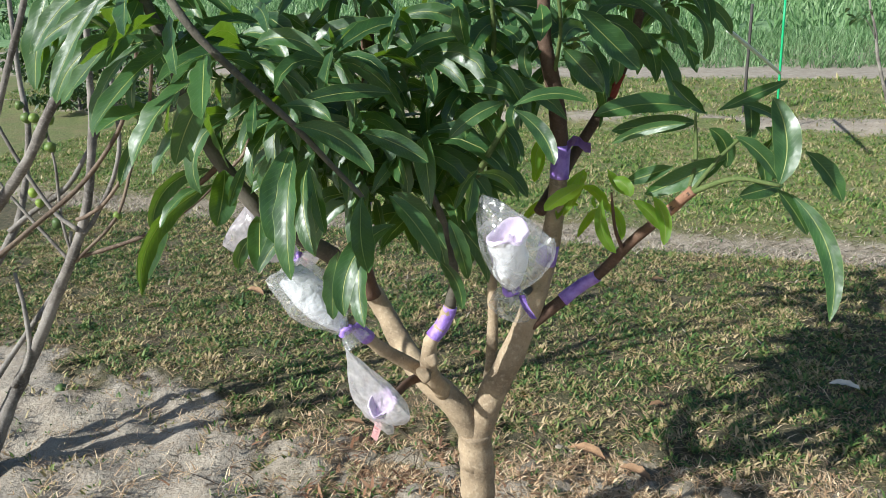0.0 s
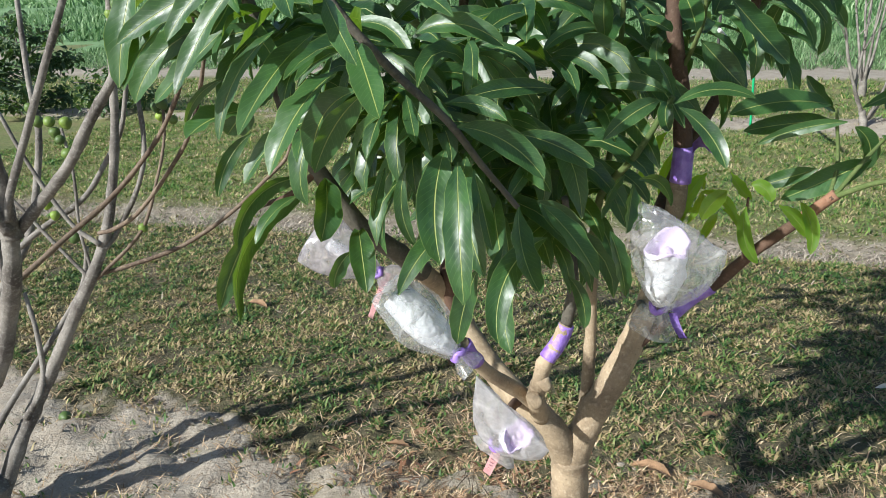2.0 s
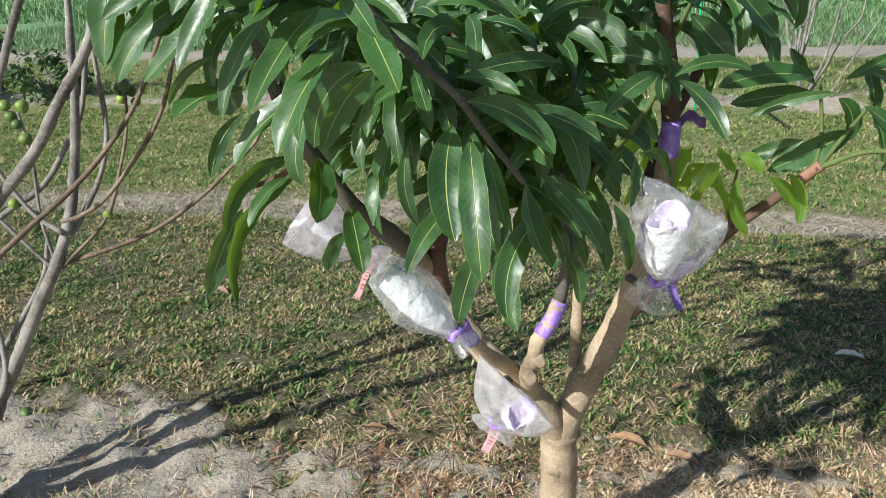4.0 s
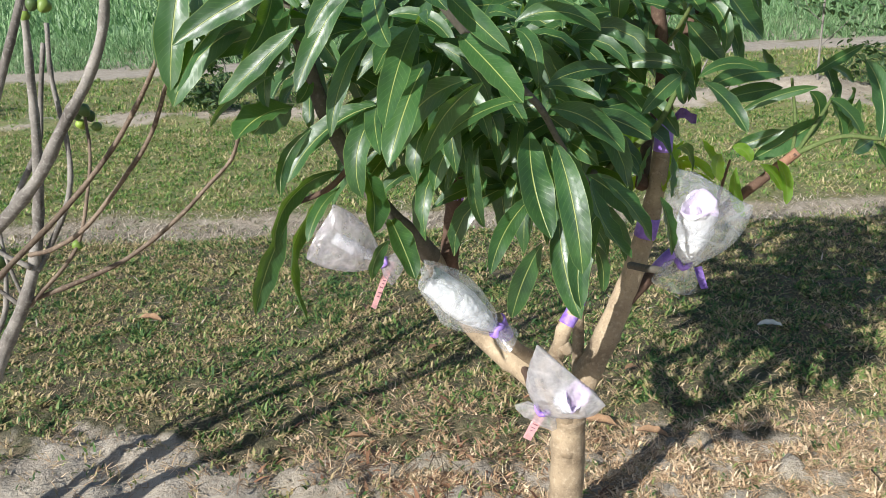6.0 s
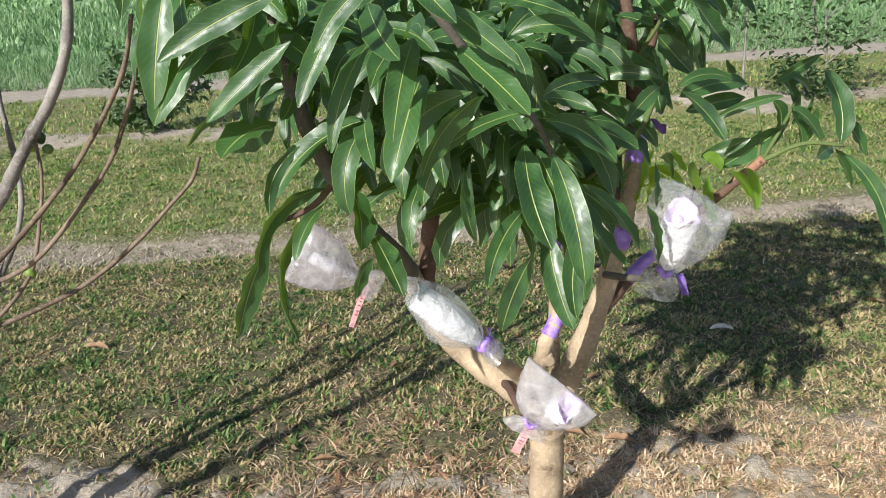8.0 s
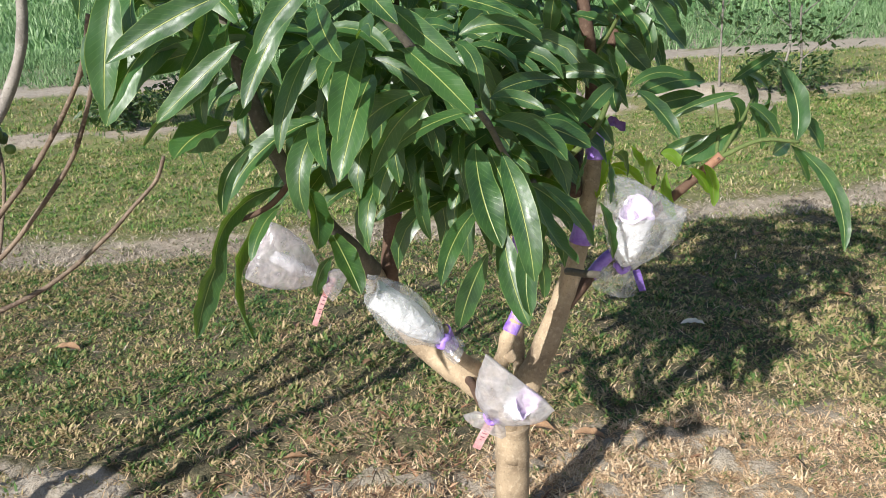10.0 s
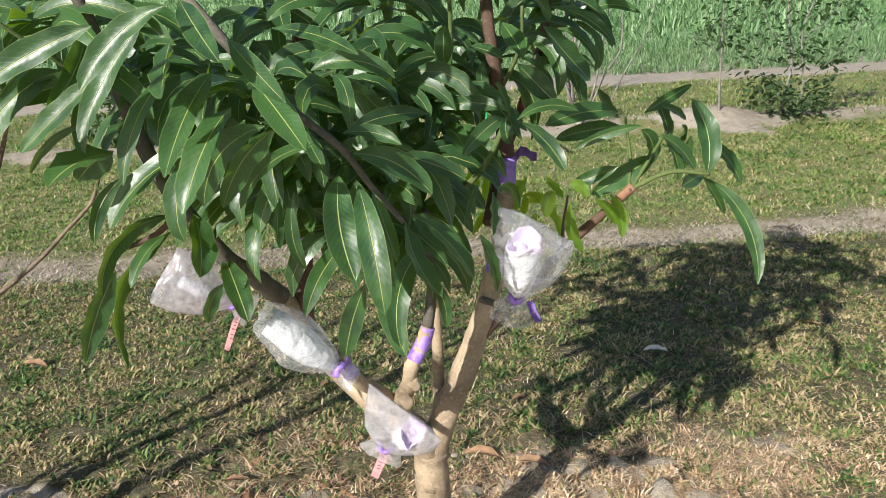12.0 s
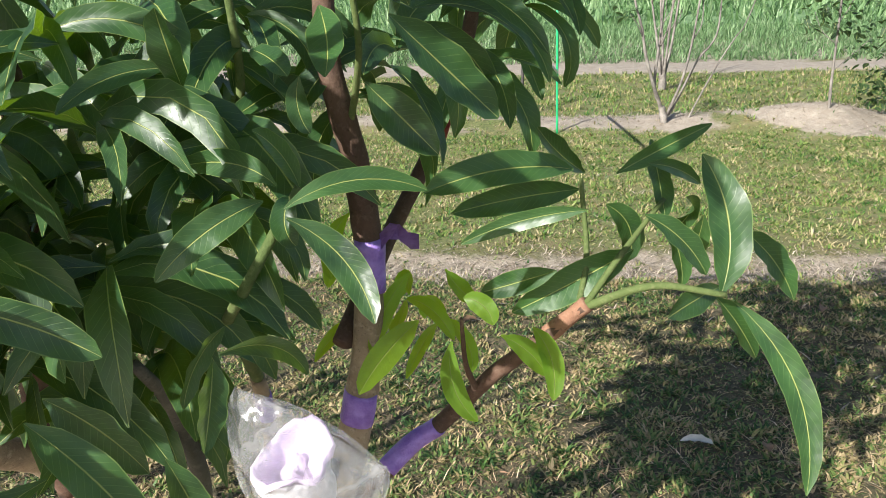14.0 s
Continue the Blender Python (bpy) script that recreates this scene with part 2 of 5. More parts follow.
TWIG = blade_material("dark twigs", [(0.0, (0.05, 0.035, 0.025)), (0.4, (0.11, 0.075, 0.05)), (0.8, (0.20, 0.13, 0.085)), (1.0, (0.30, 0.20, 0.13))], 0.0, 0.8, 0.5)
RUSSET = blade_material("crumbled leaves", [(0.0, (0.13, 0.06, 0.035)), (0.4, (0.30, 0.15, 0.08)), (0.75, (0.48, 0.28, 0.16)), (1.0, (0.66, 0.45, 0.29))], 0.1, 0.7, 0.5)
PEBBLE = plain("grit", (0.33, 0.28, 0.22), 0.95, 0.4, 25, 0.6, 0.003)


# ---- building helpers ----
def mesh_ob(name, bm, material, smooth=True):
    me = bpy.data.meshes.new(name)
    bm.to_mesh(me)
    bm.free()
    me.materials.append(material)
    for p in me.polygons:
        p.use_smooth = smooth
    return new(name, me)


def part(name, bm, material, parent, label="", smooth=True):
    ob = mesh_ob(name, bm, material, smooth)
    ob.parent = parent
    ob.matrix_parent_inverse = parent.matrix_world.inverted()
    if label:
        tagged(ob, label=label)
    return ob


def thing(name, place, label, category, group="", kind=""):
    ob = new(name)
    ob.empty_display_size = 0.05
    ob.matrix_world = Matrix.Translation(place)
    return tagged(ob, label, category, group, kind)


def curve(points, steps=6):
    """A smooth line through the points (Catmull-Rom)."""
    p = [Vector(q) for q in points]
    p = [2 * p[0] - p[1], *p, 2 * p[-1] - p[-2]]
    line = []
    for a, b, c, d in zip(p, p[1:], p[2:], p[3:]):
        for i in range(steps):
            t = i / steps
            line.append(0.5 * (2 * b + (c - a) * t + (2 * a - 5 * b + 4 * c - d) * t * t + (3 * b - a - 3 * c + d) * t ** 3))
    return [*line, p[-2]]


def tube(bm, line, r0, r1, sides=10, rough=0.0, knots=0.0, seed=0, closed=True, power=1.0):
    """A tapered tube along a line, with an uneven surface and swollen nodes."""
    rings, normal = [], None
    total = len(line) - 1
    for i, p in enumerate(line):
        d = (line[min(i + 1, total)] - line[max(i - 1, 0)]).normalized()
        if normal is None:
            normal = d.orthogonal().normalized()
        normal = (normal - d * normal.dot(d)).normalized()
        side = d.cross(normal)
        r = r1 + (r0 - r1) * (1 - i / total) ** power
        r *= 1 + knots * (1.0 if (i * 7 + seed) % 5 == 0 else 0.0)
        ring = []
        for k in range(sides):
            a = 2 * math.pi * k / sides
            q = normal * math.cos(a) + side * math.sin(a)
            bumpy = 1 + rough * noise.noise(p * 28 + q * 0.9 + Vector((seed, 0, 0)))
            ring.append(bm.verts.new(p + q * r * bumpy))
        rings.append(ring)
    for a, b in zip(rings, rings[1:]):
        for k in range(sides):
            bm.faces.new((a[k], a[(k + 1) % sides], b[(k + 1) % sides], b[k]))
    if closed:
        bm.faces.new(list(reversed(rings[0])))
        bm.faces.new(rings[-1])
    return bm


def limb(name, points, r0, r1, material, parent, label="", sides=10, rough=0.12, knots=0.05, seed=0, power=1.0):
    return part(name, tube(bmesh.new(), curve(points), r0, r1, sides, rough, knots, seed, True, power), material, parent, label)


def leaf_mesh(line, width, hint, seed, fold=0.34, wave=0.16, cuts=4, bm=None):
    """A lance-shaped leaf blade along a line, folded a little along its midrib, with wavy edges."""
    bm = bm or bmesh.new()
    uv = bm.loops.layers.uv.get("UVMap") or bm.loops.layers.uv.new("UVMap")
    rng = random.Random(seed)
    phase, waves = rng.uniform(0, 6.28), rng.uniform(2.2, 3.8)
    skew, blunt = rng.uniform(0.88, 1.15), rng.uniform(0.34, 0.52)
    total = len(line) - 1
    rows, where = [], {}
    for i, p in enumerate(line):
        t = i / total
        d = (line[min(i + 1, total)] - line[max(i - 1, 0)]).normalized()
        up = hint - d * hint.dot(d)
        up = up.normalized() if up.length > 1e-4 else d.orthogonal().normalized()
        side = d.cross(up)
        s = min(1.0, max(0.0, (t - 0.06) / 0.94))
        half = 0.5 * width * (max(0.0, math.sin(math.pi * s ** skew)) ** blunt) * (1 - 0.2 * s ** 4)
        half = max(half, 0.0012)
        row = []
        for k in range(cuts + 1):
            u = 2 * k / cuts - 1
            lift = fold * abs(u) * half + wave * half * u * u * math.sin(phase + waves * 6.28 * t + (1.3 if u > 0 else 0))
            vert = bm.verts.new(p + side * (half * u * (1 - 0.06 * abs(u))) + up * lift)
            where[vert] = (k / cuts, t)
            row.append(vert)
        rows.append(row)
    for a, b in zip(rows, rows[1:]):
        for k in range(cuts):
            face = bm.faces.new((a[k], a[k + 1], b[k + 1], b[k]))
            for loop in face.loops:
                loop[uv].uv = where[loop.vert]
    return bm


def bent_line(base, az, el, length, bend, side=0.0, steps=13):
    """The midrib: it starts at an azimuth and elevation and bends down by so many degrees; side: its sideways sag in metres."""
    ax, line, p = radians(az), [], Vector(base)
    flat = Vector((math.cos(ax), math.sin(ax), 0))
    cross = Vector((-math.sin(ax), math.cos(ax), 0))
    start = p.copy()
    for i in range(steps):
        t = i / (steps - 1)
        line.append(start + cross * side * 4 * t * (1 - t))
        e = radians(el - bend * (i + 0.5) / (steps - 1))
        start = start + (flat * math.cos(e) + Vector((0, 0, 1)) * math.sin(e)) * (length / (steps - 1))
    return line


def outward(p, axis):
    v = Vector((p[0] - axis[0], p[1] - axis[1], 0))
    return v.normalized() if v.length > 1e-4 else Vector((0, -1, 0))


leaf_count = [0]
TO_LIGHT = Vector((-0.40, -0.75, 0.70))        # blades turn their upper side to the sun


def leaves(rows, parent, axis, material=None, label="", face=(-0.30, -0.95, 0.45)):
    """Single leaves: base, azimuth, elevation, length, bend, side sag and width."""
    for x, y, z, az, el, length, bend, side, width in rows:
        leaf_count[0] += 1
        rng = random.Random(leaf_count[0])
        line = bent_line((x, y, z), az, el, length, bend, side)
        hint = Vector(face) + outward(line[6], axis) * 0.2 + Vector((rng.uniform(-0.3, 0.3), rng.uniform(-0.2, 0.2), rng.uniform(-0.3, 0.3)))
        part("leaf", leaf_mesh(line, width, hint, leaf_count[0]), material or LEAF, parent, label)


def whorl(centre, axis, count, parent, trunk, length=0.17, droop=75, seed=0, spread=1.0, material=None, joined=None):
    """A shoot tip with its leaves round it, hanging outwards."""
    rng = random.Random(seed)
    up = Vector(axis).normalized()
    for k in range(count):
        leaf_count[0] += 1
        az = math.degrees(math.atan2(up.y, up.x)) + 360 * (k * 0.382 % 1.0) + rng.uniform(-16, 16)
        el = rng.uniform(-10, 45) * spread
        size = length * rng.uniform(0.7, 1.15)
        back = up * rng.uniform(-0.05, 0.01)
        line = bent_line(Vector(centre) + back, az, el, size, droop * rng.uniform(0.6, 1.4), rng.uniform(-0.012, 0.012), 11)
        hint = TO_LIGHT + outward(line[5], trunk) * 0.35 + Vector((rng.uniform(-0.6, 0.6), rng.uniform(-0.6, 0.6), rng.uniform(-0.4, 0.4)))
        broad = size * rng.uniform(0.18, 0.24)
        if joined is None:
            part("leaf", leaf_mesh(line, broad, hint, leaf_count[0]), material or LEAF, parent)
        else:
            leaf_mesh(line[::2], broad, hint, leaf_count[0], bm=joined, cuts=2)


# ---- ground ----
ROW = radians(-19.8)                       # the tree rows, furrow, path and field edge all run this way
ALONG = (math.cos(ROW), math.sin(ROW))
ACROSS = (-math.sin(ROW), math.cos(ROW))


def rowed(u, v):
    """A place from its distance along and across the rows."""
    return (u * ALONG[0] + v * ACROSS[0], u * ALONG[1] + v * ACROSS[1])


FURROW = (4.503, 5.040)
BANK = (8.657, 9.625)
PATH = (13.708, 15.342)
FIELD_EDGE = 15.400


def fractal(x, y, scale, seed=0.0):
    return noise.fractal(Vector((x * scale, y * scale, seed)), 1.0, 2.1, 4)


def smooth(a, b, x):
    t = min(1.0, max(0.0, (x - a) / (b - a)))
    return t * t * (3 - 2 * t)


def bareness(x, y):
    """How bare the soil is: 0 under full turf, 1 on open earth."""
    v = x * ACROSS[0] + y * ACROSS[1]
    u = x * ALONG[0] + y * ALONG[1]
    w = fractal(x, y, 2.3) * 0.22
    strip = lambda lo, hi, soft: smooth(lo - soft, lo + soft, v + w * 0.6) * (1 - smooth(hi - soft, hi + soft, v + w * 0.6))
    bare = 0.66 * strip(*FURROW, 0.10)
    bare = max(bare, 0.78 * strip(*BANK, 0.25) * smooth(-0.35, 0.35, fractal(x, y, 1.3, 3.0) + 0.2))
    bare = max(bare, strip(*PATH, 0.16))
    sand = 1 - smooth(-0.14, 0.14, v + w - 2.36 + 0.85 * max(0.0, u + 1.85))
    bare = max(bare, sand)
    d = math.hypot(x - 0.2, y - 1.85)
    bare = max(bare, 0.75 * (1 - smooth(0.25, 0.75, d + w)))
    bare = max(bare, 0.62 * (1 - smooth(0.0, 0.3, v + w - 2.08)) * (1 - smooth(0.45, 1.0, u + 2 * w)))
    bare = max(bare, 1 - smooth(0.45, 0.8, math.hypot(x - 5.83, y - 7.27) + w), 0.95 * (1 - smooth(0.25, 0.6, math.hypot(x - 4.4, y - 7.85) + w)))
    if v > FIELD_EDGE + 4.0:
        bare = -1.0
    elif v > FIELD_EDGE:
        bare = 1.0
    return bare


def height(x, y):
    v = x * ACROSS[0] + y * ACROSS[1]
    z = 0.018 * fractal(x, y, 1.1) + 0.006 * fractal(x, y, 6.0, 2.0) + 0.012 * max(0.0, fractal(x, y, 4.0, 7.0)) * smooth(2.7, 1.9, v)
    if 0.6 < v < 3.0 and -3.2 < x < 1.0 and y > 0.9:
        z += (0.034 * fractal(x, y, 7.0, 4.0) + 0.05 * max(0.0, fractal(x, y, 15.0, 8.0) - 0.15)) * smooth(2.9, 2.1, v)
    z -= 0.05 * smooth(FURROW[0] - 0.15, sum(FURROW) / 2, v) * (1 - smooth(sum(FURROW) / 2, FURROW[1] + 0.15, v))
    hump = smooth(BANK[0] - 0.2, sum(BANK) / 2, v) * (1 - smooth(sum(BANK) / 2, BANK[1] + 0.25, v))
    z += hump * (0.07 + 0.10 * max(0.0, fractal(x, y, 0.45, 5.0)))
    z += 0.13 * math.exp(-((x - 5.83) ** 2 + (y - 7.27) ** 2) / 0.22)
    z += 0.03 * smooth(PATH[0] - 0.2, PATH[0] + 0.2, v) * (1 - smooth(PATH[1] - 0.2, PATH[1] + 0.2, v))
    z += 0.035 * max(0.0, v - FIELD_EDGE)
    z += 0.02 * math.exp(-((x - 0.05) ** 2 + (y - 1.77) ** 2) / 0.2)
    return z


def spread(dense_lo, dense_hi, step, far_lo, far_hi):
    """Grid lines: fine in the middle, ever wider towards the horizon."""
    line = list(np.arange(dense_lo, dense_hi + step / 2, step))
    s, a = step, line[-1]
    while a < far_hi:
        s *= 1.22
        a += s
        line.append(a)
    s, a = step, line[0]
    while a > far_lo:
        s *= 1.22
        a -= s
        line.insert(0, a)
    return line


def build_ground():
    xs, ys = spread(-3.2, 5.6, 0.037, -900, 900), spread(0.9, 11.0, 0.037, -300, 1500)
    verts, bare, lawn = [], [], []
    for y in ys:
        for x in xs:
            near = abs(x) < 40 and -10 < y < 60
            verts.append((x, y, height(x, y) if near else 0.035 * max(0.0, x * ACROSS[0] + y * ACROSS[1] - FIELD_EDGE)))
            lawn.append(smooth(FURROW[0], FURROW[1] + 0.4, x * ACROSS[0] + y * ACROSS[1]))
            bare.append(bareness(x, y) if near else (-1.0 if x * ACROSS[0] + y * ACROSS[1] > FIELD_EDGE else 0.2))
    w = len(xs)
    faces = [(j * w + i, j * w + i + 1, (j + 1) * w + i + 1, (j + 1) * w + i) for j in range(len(ys) - 1) for i in range(w - 1)]
    me = bpy.data.meshes.new("ground")
    me.from_pydata(verts, [], faces)
    me.attributes.new("bare", "FLOAT", "POINT").data.foreach_set("value", bare)
    me.attributes.new("lawn", "FLOAT", "POINT").data.foreach_set("value", lawn)
    for p in me.polygons:
        p.use_smooth = True
    n = Nodes("soil and turf")
    pos = n.place()
    attr = n.add("Attribute")
    attr.attribute_name = "bare"
    grit = n.noise(70, 5, 0.65, pos)
    clods = n.noise(9, 6, 0.65, pos)
    soil = n.mix(n.ramp(clods, 0.3, 0.72), (0.28, 0.236, 0.186), (0.49, 0.422, 0.336))
    soil = n.mix(n.ramp(n.noise(3.6, 5, 0.65, pos), 0.42, 0.68, 0.0, 0.5), soil, (0.28, 0.225, 0.17))
    soil = n.mix(n.ramp(grit, 0.5, 0.75, 0.0, 0.7), soil, (0.54, 0.485, 0.41))
    soil = n.mix(n.ramp(n.noise(240, 3, 0.6, pos), 0.62, 0.78, 0.0, 0.35), soil, (0.14, 0.11, 0.08))
    thatch = n.mix(n.ramp(n.noise(33, 5, 0.7, pos), 0.35, 0.68), (0.055, 0.05, 0.028), (0.21, 0.165, 0.095))
    thatch = n.mix(n.ramp(n.noise(2.1, 4, 0.6, pos), 0.42, 0.66, 0.0, 0.55), thatch, (0.05, 0.065, 0.02))
    lawn_attr = n.add("Attribute")
    lawn_attr.attribute_name = "lawn"
    moss = n.mix(n.ramp(n.noise(42, 5, 0.7, pos), 0.35, 0.68), (0.07, 0.105, 0.025), (0.27, 0.28, 0.10))
    moss = n.mix(n.ramp(n.noise(3.0, 5, 0.65, pos), 0.45, 0.65, 0.0, 0.7), moss, (0.25, 0.20, 0.10))
    thatch = n.mix(lawn_attr.outputs["Fac"], thatch, moss)
    edge = n.math("ADD", attr.outputs["Fac"], n.math("MULTIPLY", n.math("SUBTRACT", n.noise(14, 5, 0.7, pos), 0.5), 0.9))
    field = n.mix(n.ramp(n.noise(1.5, 5, 0.7, pos), 0.35, 0.65), (0.13, 0.24, 0.09), (0.24, 0.37, 0.17))
    n.set(Base_Color=n.mix(n.ramp(attr.outputs["Fac"], -0.7, -0.4, 1.0, 0.0), n.mix(n.ramp(edge, 0.35, 0.7), thatch, soil), field), Roughness=0.95)
    n.bump(n.math("ADD", n.math("MULTIPLY", grit, 0.5), n.math("ADD", clods, n.math("MULTIPLY", n.noise(200, 3, 0.6, pos), 0.10))), 0.6, 0.03)
    me.materials.append(n.mat)
    tagged(new("ground", me), "flat orchard ground of patchy turf and bare sandy soil", "ground", kind="structure")


build_ground()


def blades(name, material, spots, label, category, tall, wide, lean, seed):
    """Many small blades joined in one mesh. spots: arrays of x, y, z and a size factor."""
    rng = np.random.default_rng(seed)
    x, y, z, size = (np.asarray(a) for a in spots)
    n = len(x)
    az = rng.uniform(0, 2 * np.pi, n)
    tilt = np.radians(rng.uniform(*lean, n))
    length = rng.uniform(*tall, n) * size
    half = rng.uniform(*wide, n) * 0.5 * np.sqrt(size)
    turn = az + rng.uniform(0.9, 2.2, n)
    sx, sy = np.cos(turn) * half, np.sin(turn) * half
    hx, hy, up = np.cos(az) * np.cos(tilt), np.sin(az) * np.cos(tilt), np.sin(tilt)
    droop = rng.uniform(0.15, 0.55, n)
    mx, my, mz = x + hx * length * 0.5, y + hy * length * 0.5, z + up * length * 0.55
    tx, ty, tz = x + hx * length, y + hy * length, z + np.maximum(0.003, up * length * (1 - droop * 0.6))
    v = np.empty((n, 5, 3))
    v[:, 0] = np.stack((x - sx, y - sy, z - 0.004), 1)
    v[:, 1] = np.stack((x + sx, y + sy, z - 0.004), 1)
    v[:, 2] = np.stack((mx + sx * 0.8, my + sy * 0.8, mz), 1)
    v[:, 3] = np.stack((mx - sx * 0.8, my - sy * 0.8, mz), 1)
    v[:, 4] = np.stack((tx, ty, tz), 1)
    me = bpy.data.meshes.new(name)
    me.vertices.add(n * 5)
    me.vertices.foreach_set("co", v.ravel())
    base = (np.arange(n) * 5)[:, None]
    quads, tris = base + np.array([0, 1, 2, 3]), base + np.array([3, 2, 4])
    loops = np.concatenate((quads, tris), 1).ravel()
    me.loops.add(n * 7)
    me.loops.foreach_set("vertex_index", loops.astype(np.int32))
    starts = (np.arange(n) * 7)[:, None] + np.array([0, 4])
    me.polygons.add(n * 2)
    me.polygons.foreach_set("loop_start", starts.ravel().astype(np.int32))
    me.update(calc_edges=True)
    me.validate()
    me.materials.append(material)
    return tagged(new(name, me), label, category, kind="stuff")


MAP_STEP, MAP_X, MAP_Y = 0.05, (-7.5, 8.5), (0.0, 15.5)
map_x, map_y = np.arange(MAP_X[0], MAP_X[1], MAP_STEP), np.arange(MAP_Y[0], MAP_Y[1], MAP_STEP)
BARE_MAP = np.array([[bareness(x, y) for x in map_x] for y in map_y])
CLUMP_MAP = np.array([[fractal(x, y, 5.0, 9.0) for x in map_x] for y in map_y])
TUFT_MAP = np.array([[fractal(x, y, 10.0, 13.0) for x in map_x] for y in map_y])
HEIGHT_MAP = np.array([[height(x, y) for x in map_x] for y in map_y])


def look_up(table, x, y):
    i = np.clip(((x - MAP_X[0]) / MAP_STEP).astype(int), 0, len(map_x) - 1)
    j = np.clip(((y - MAP_Y[0]) / MAP_STEP).astype(int), 0, len(map_y) - 1)
    return table[j, i]


def scatter(tufts, each, gather, u, v, seed, keep):
    """Tufts at random places in a strip of the plan, thinned by keep(x, y), each of several blades."""
    rng = np.random.default_rng(seed)
    uu, vv = rng.uniform(*u, tufts), rng.uniform(*v, tufts)
    x, y = uu * ALONG[0] + vv * ACROSS[0], uu * ALONG[1] + vv * ACROSS[1]
    chance, size = keep(x, y, vv)
    ok = rng.random(tufts) < chance
    x, y, size, vv = (np.repeat(a[ok], each) for a in (x, y, size, vv))
    x, y = x + rng.normal(0, gather, len(x)), y + rng.normal(0, gather, len(x))
    z = np.where(vv > FIELD_EDGE, 0.035 * (vv - FIELD_EDGE), look_up(HEIGHT_MAP, x, y))
    return x, y, z, size


def turf(x, y, v):
    bare, clump = look_up(BARE_MAP, x, y), 0.55 + 0.75 * look_up(CLUMP_MAP, x, y)
    tussock = 1.0 + 1.1 * look_up(TUFT_MAP, x, y)
    return (1 - bare * 0.97) * np.clip(np.where(v > FURROW[0], 0.5, 0.15) + 1.1 * clump, np.where(v > FURROW[0], 0.45, 0.1), 1.0), np.clip(tussock, 0.4, 1.75) * (1 - 0.3 * bare)


def crop_spot(x, y, v):
    return np.ones(len(x)), np.random.default_rng(9).uniform(0.75, 1.2, len(x))


def dry_spot(x, y, v):
    bare, clump = look_up(BARE_MAP, x, y), look_up(CLUMP_MAP, y * 0.5, x * 0.5 + 4.0)
    edge = np.exp(-((bare - 0.55) / 0.28) ** 2) * np.where(v < 3.0, 0.9, 0.3)
    return np.clip((1 - 0.85 * bare) * np.clip(0.40 + 1.3 * clump, 0.06, 1.0) + edge, 0, 1), np.ones(len(x))


def furrow_spot(x, y, v):
    return np.clip(look_up(BARE_MAP, x, y) * 1.5 - 0.1, 0, 1), np.ones(len(x))


def straw_spot(x, y, v):
    u, w = x * ALONG[0] + y * ALONG[1], look_up(CLUMP_MAP, x, y) * 0.15
    step = lambda a, b, t: np.clip((t - a) / (b - a), 0, 1)
    thick = (1 - step(0.0, 0.2, v + w - 2.16)) * step(-0.9, -0.25, u)
    thick = thick * (1 - step(0.45, 1.0, u + 2.5 * w)) * step(1.2, 1.7, v + 2 * w)
    thick = np.maximum(thick, 0.65 * np.exp(-((x + 0.2) ** 2 + (y - 2.4) ** 2) / 0.12))
    thick = np.maximum(thick, look_up(BARE_MAP, x, y) * np.where(v > 3, 0.75, 0.10))
    return np.maximum(thick, 0.05), np.ones(len(x))


blades("grass", GRASS, scatter(90000, 5, 0.011, (-4.6, 3.8), (1.4, FURROW[0] + 0.15), 1, turf), "short patchy half-dry orchard turf", "grass", (0.014, 0.036), (0.0055, 0.0105), (0, 48), 1)
blades("grass", GRASS_FAR, scatter(48000, 5, 0.02, (-7.0, 6.5), (FURROW[0], BANK[0] + 0.1), 2, turf), "short yellowing turf between the tree rows", "grass", (0.018, 0.048), (0.006, 0.0115), (4, 55), 2)
blades("grass", GRASS_FAR, scatter(17000, 5, 0.02, (-12, 11), (BANK[0], PATH[0] + 0.15), 3, turf), "short turf beside the bare earth path", "grass", (0.035, 0.085), (0.008, 0.015), (10, 65), 3)
blades("grass", GRASS_FAR, scatter(11000, 4, 0.03, (3.7, 14.0), (2.2, BANK[0] + 0.1), 41, turf), "short turf further along the tree row", "grass", (0.035, 0.08), (0.012, 0.024), (5, 55), 41)
blades("field_crop", CROP, scatter(17000, 5, 0.04, (-16, 22), (FIELD_EDGE, FIELD_EDGE + 7), 4, crop_spot), "dense green grassy field crop", "crop", (0.15, 0.36), (0.010, 0.021), (18, 72), 4)
blades("field_crop", CROP, scatter(10500, 5, 0.08, (-34, 45), (FIELD_EDGE + 7, FIELD_EDGE + 34), 5, crop_spot), "dense green grassy field crop further off", "crop", (0.35, 0.7), (0.036, 0.075), (35, 82), 5)
blades("field_crop", CROP, scatter(7500, 5, 0.25, (-90, 120), (FIELD_EDGE + 33, FIELD_EDGE + 120), 6, crop_spot), "far green field crop towards the horizon", "crop", (0.4, 0.75), (0.12, 0.27), (40, 82), 6)
blades("dry_grass", DRY_GRASS, scatter(24000, 4, 0.014, (-4.6, 3.8), (1.5, FURROW[0] + 0.2), 12, dry_spot), "withered brown grass blades lying in the turf", "grass", (0.02, 0.06), (0.0022, 0.0055), (0, 30), 12)
blades("straw_mulch", STRAW, scatter(64000, 2, 0.02, (-2.2, 1.8), (1.1, 3.2), 7, straw_spot), "dry straw scattered round the trunk", "mulch", (0.02, 0.07), (0.002, 0.0045), (0, 26), 7)
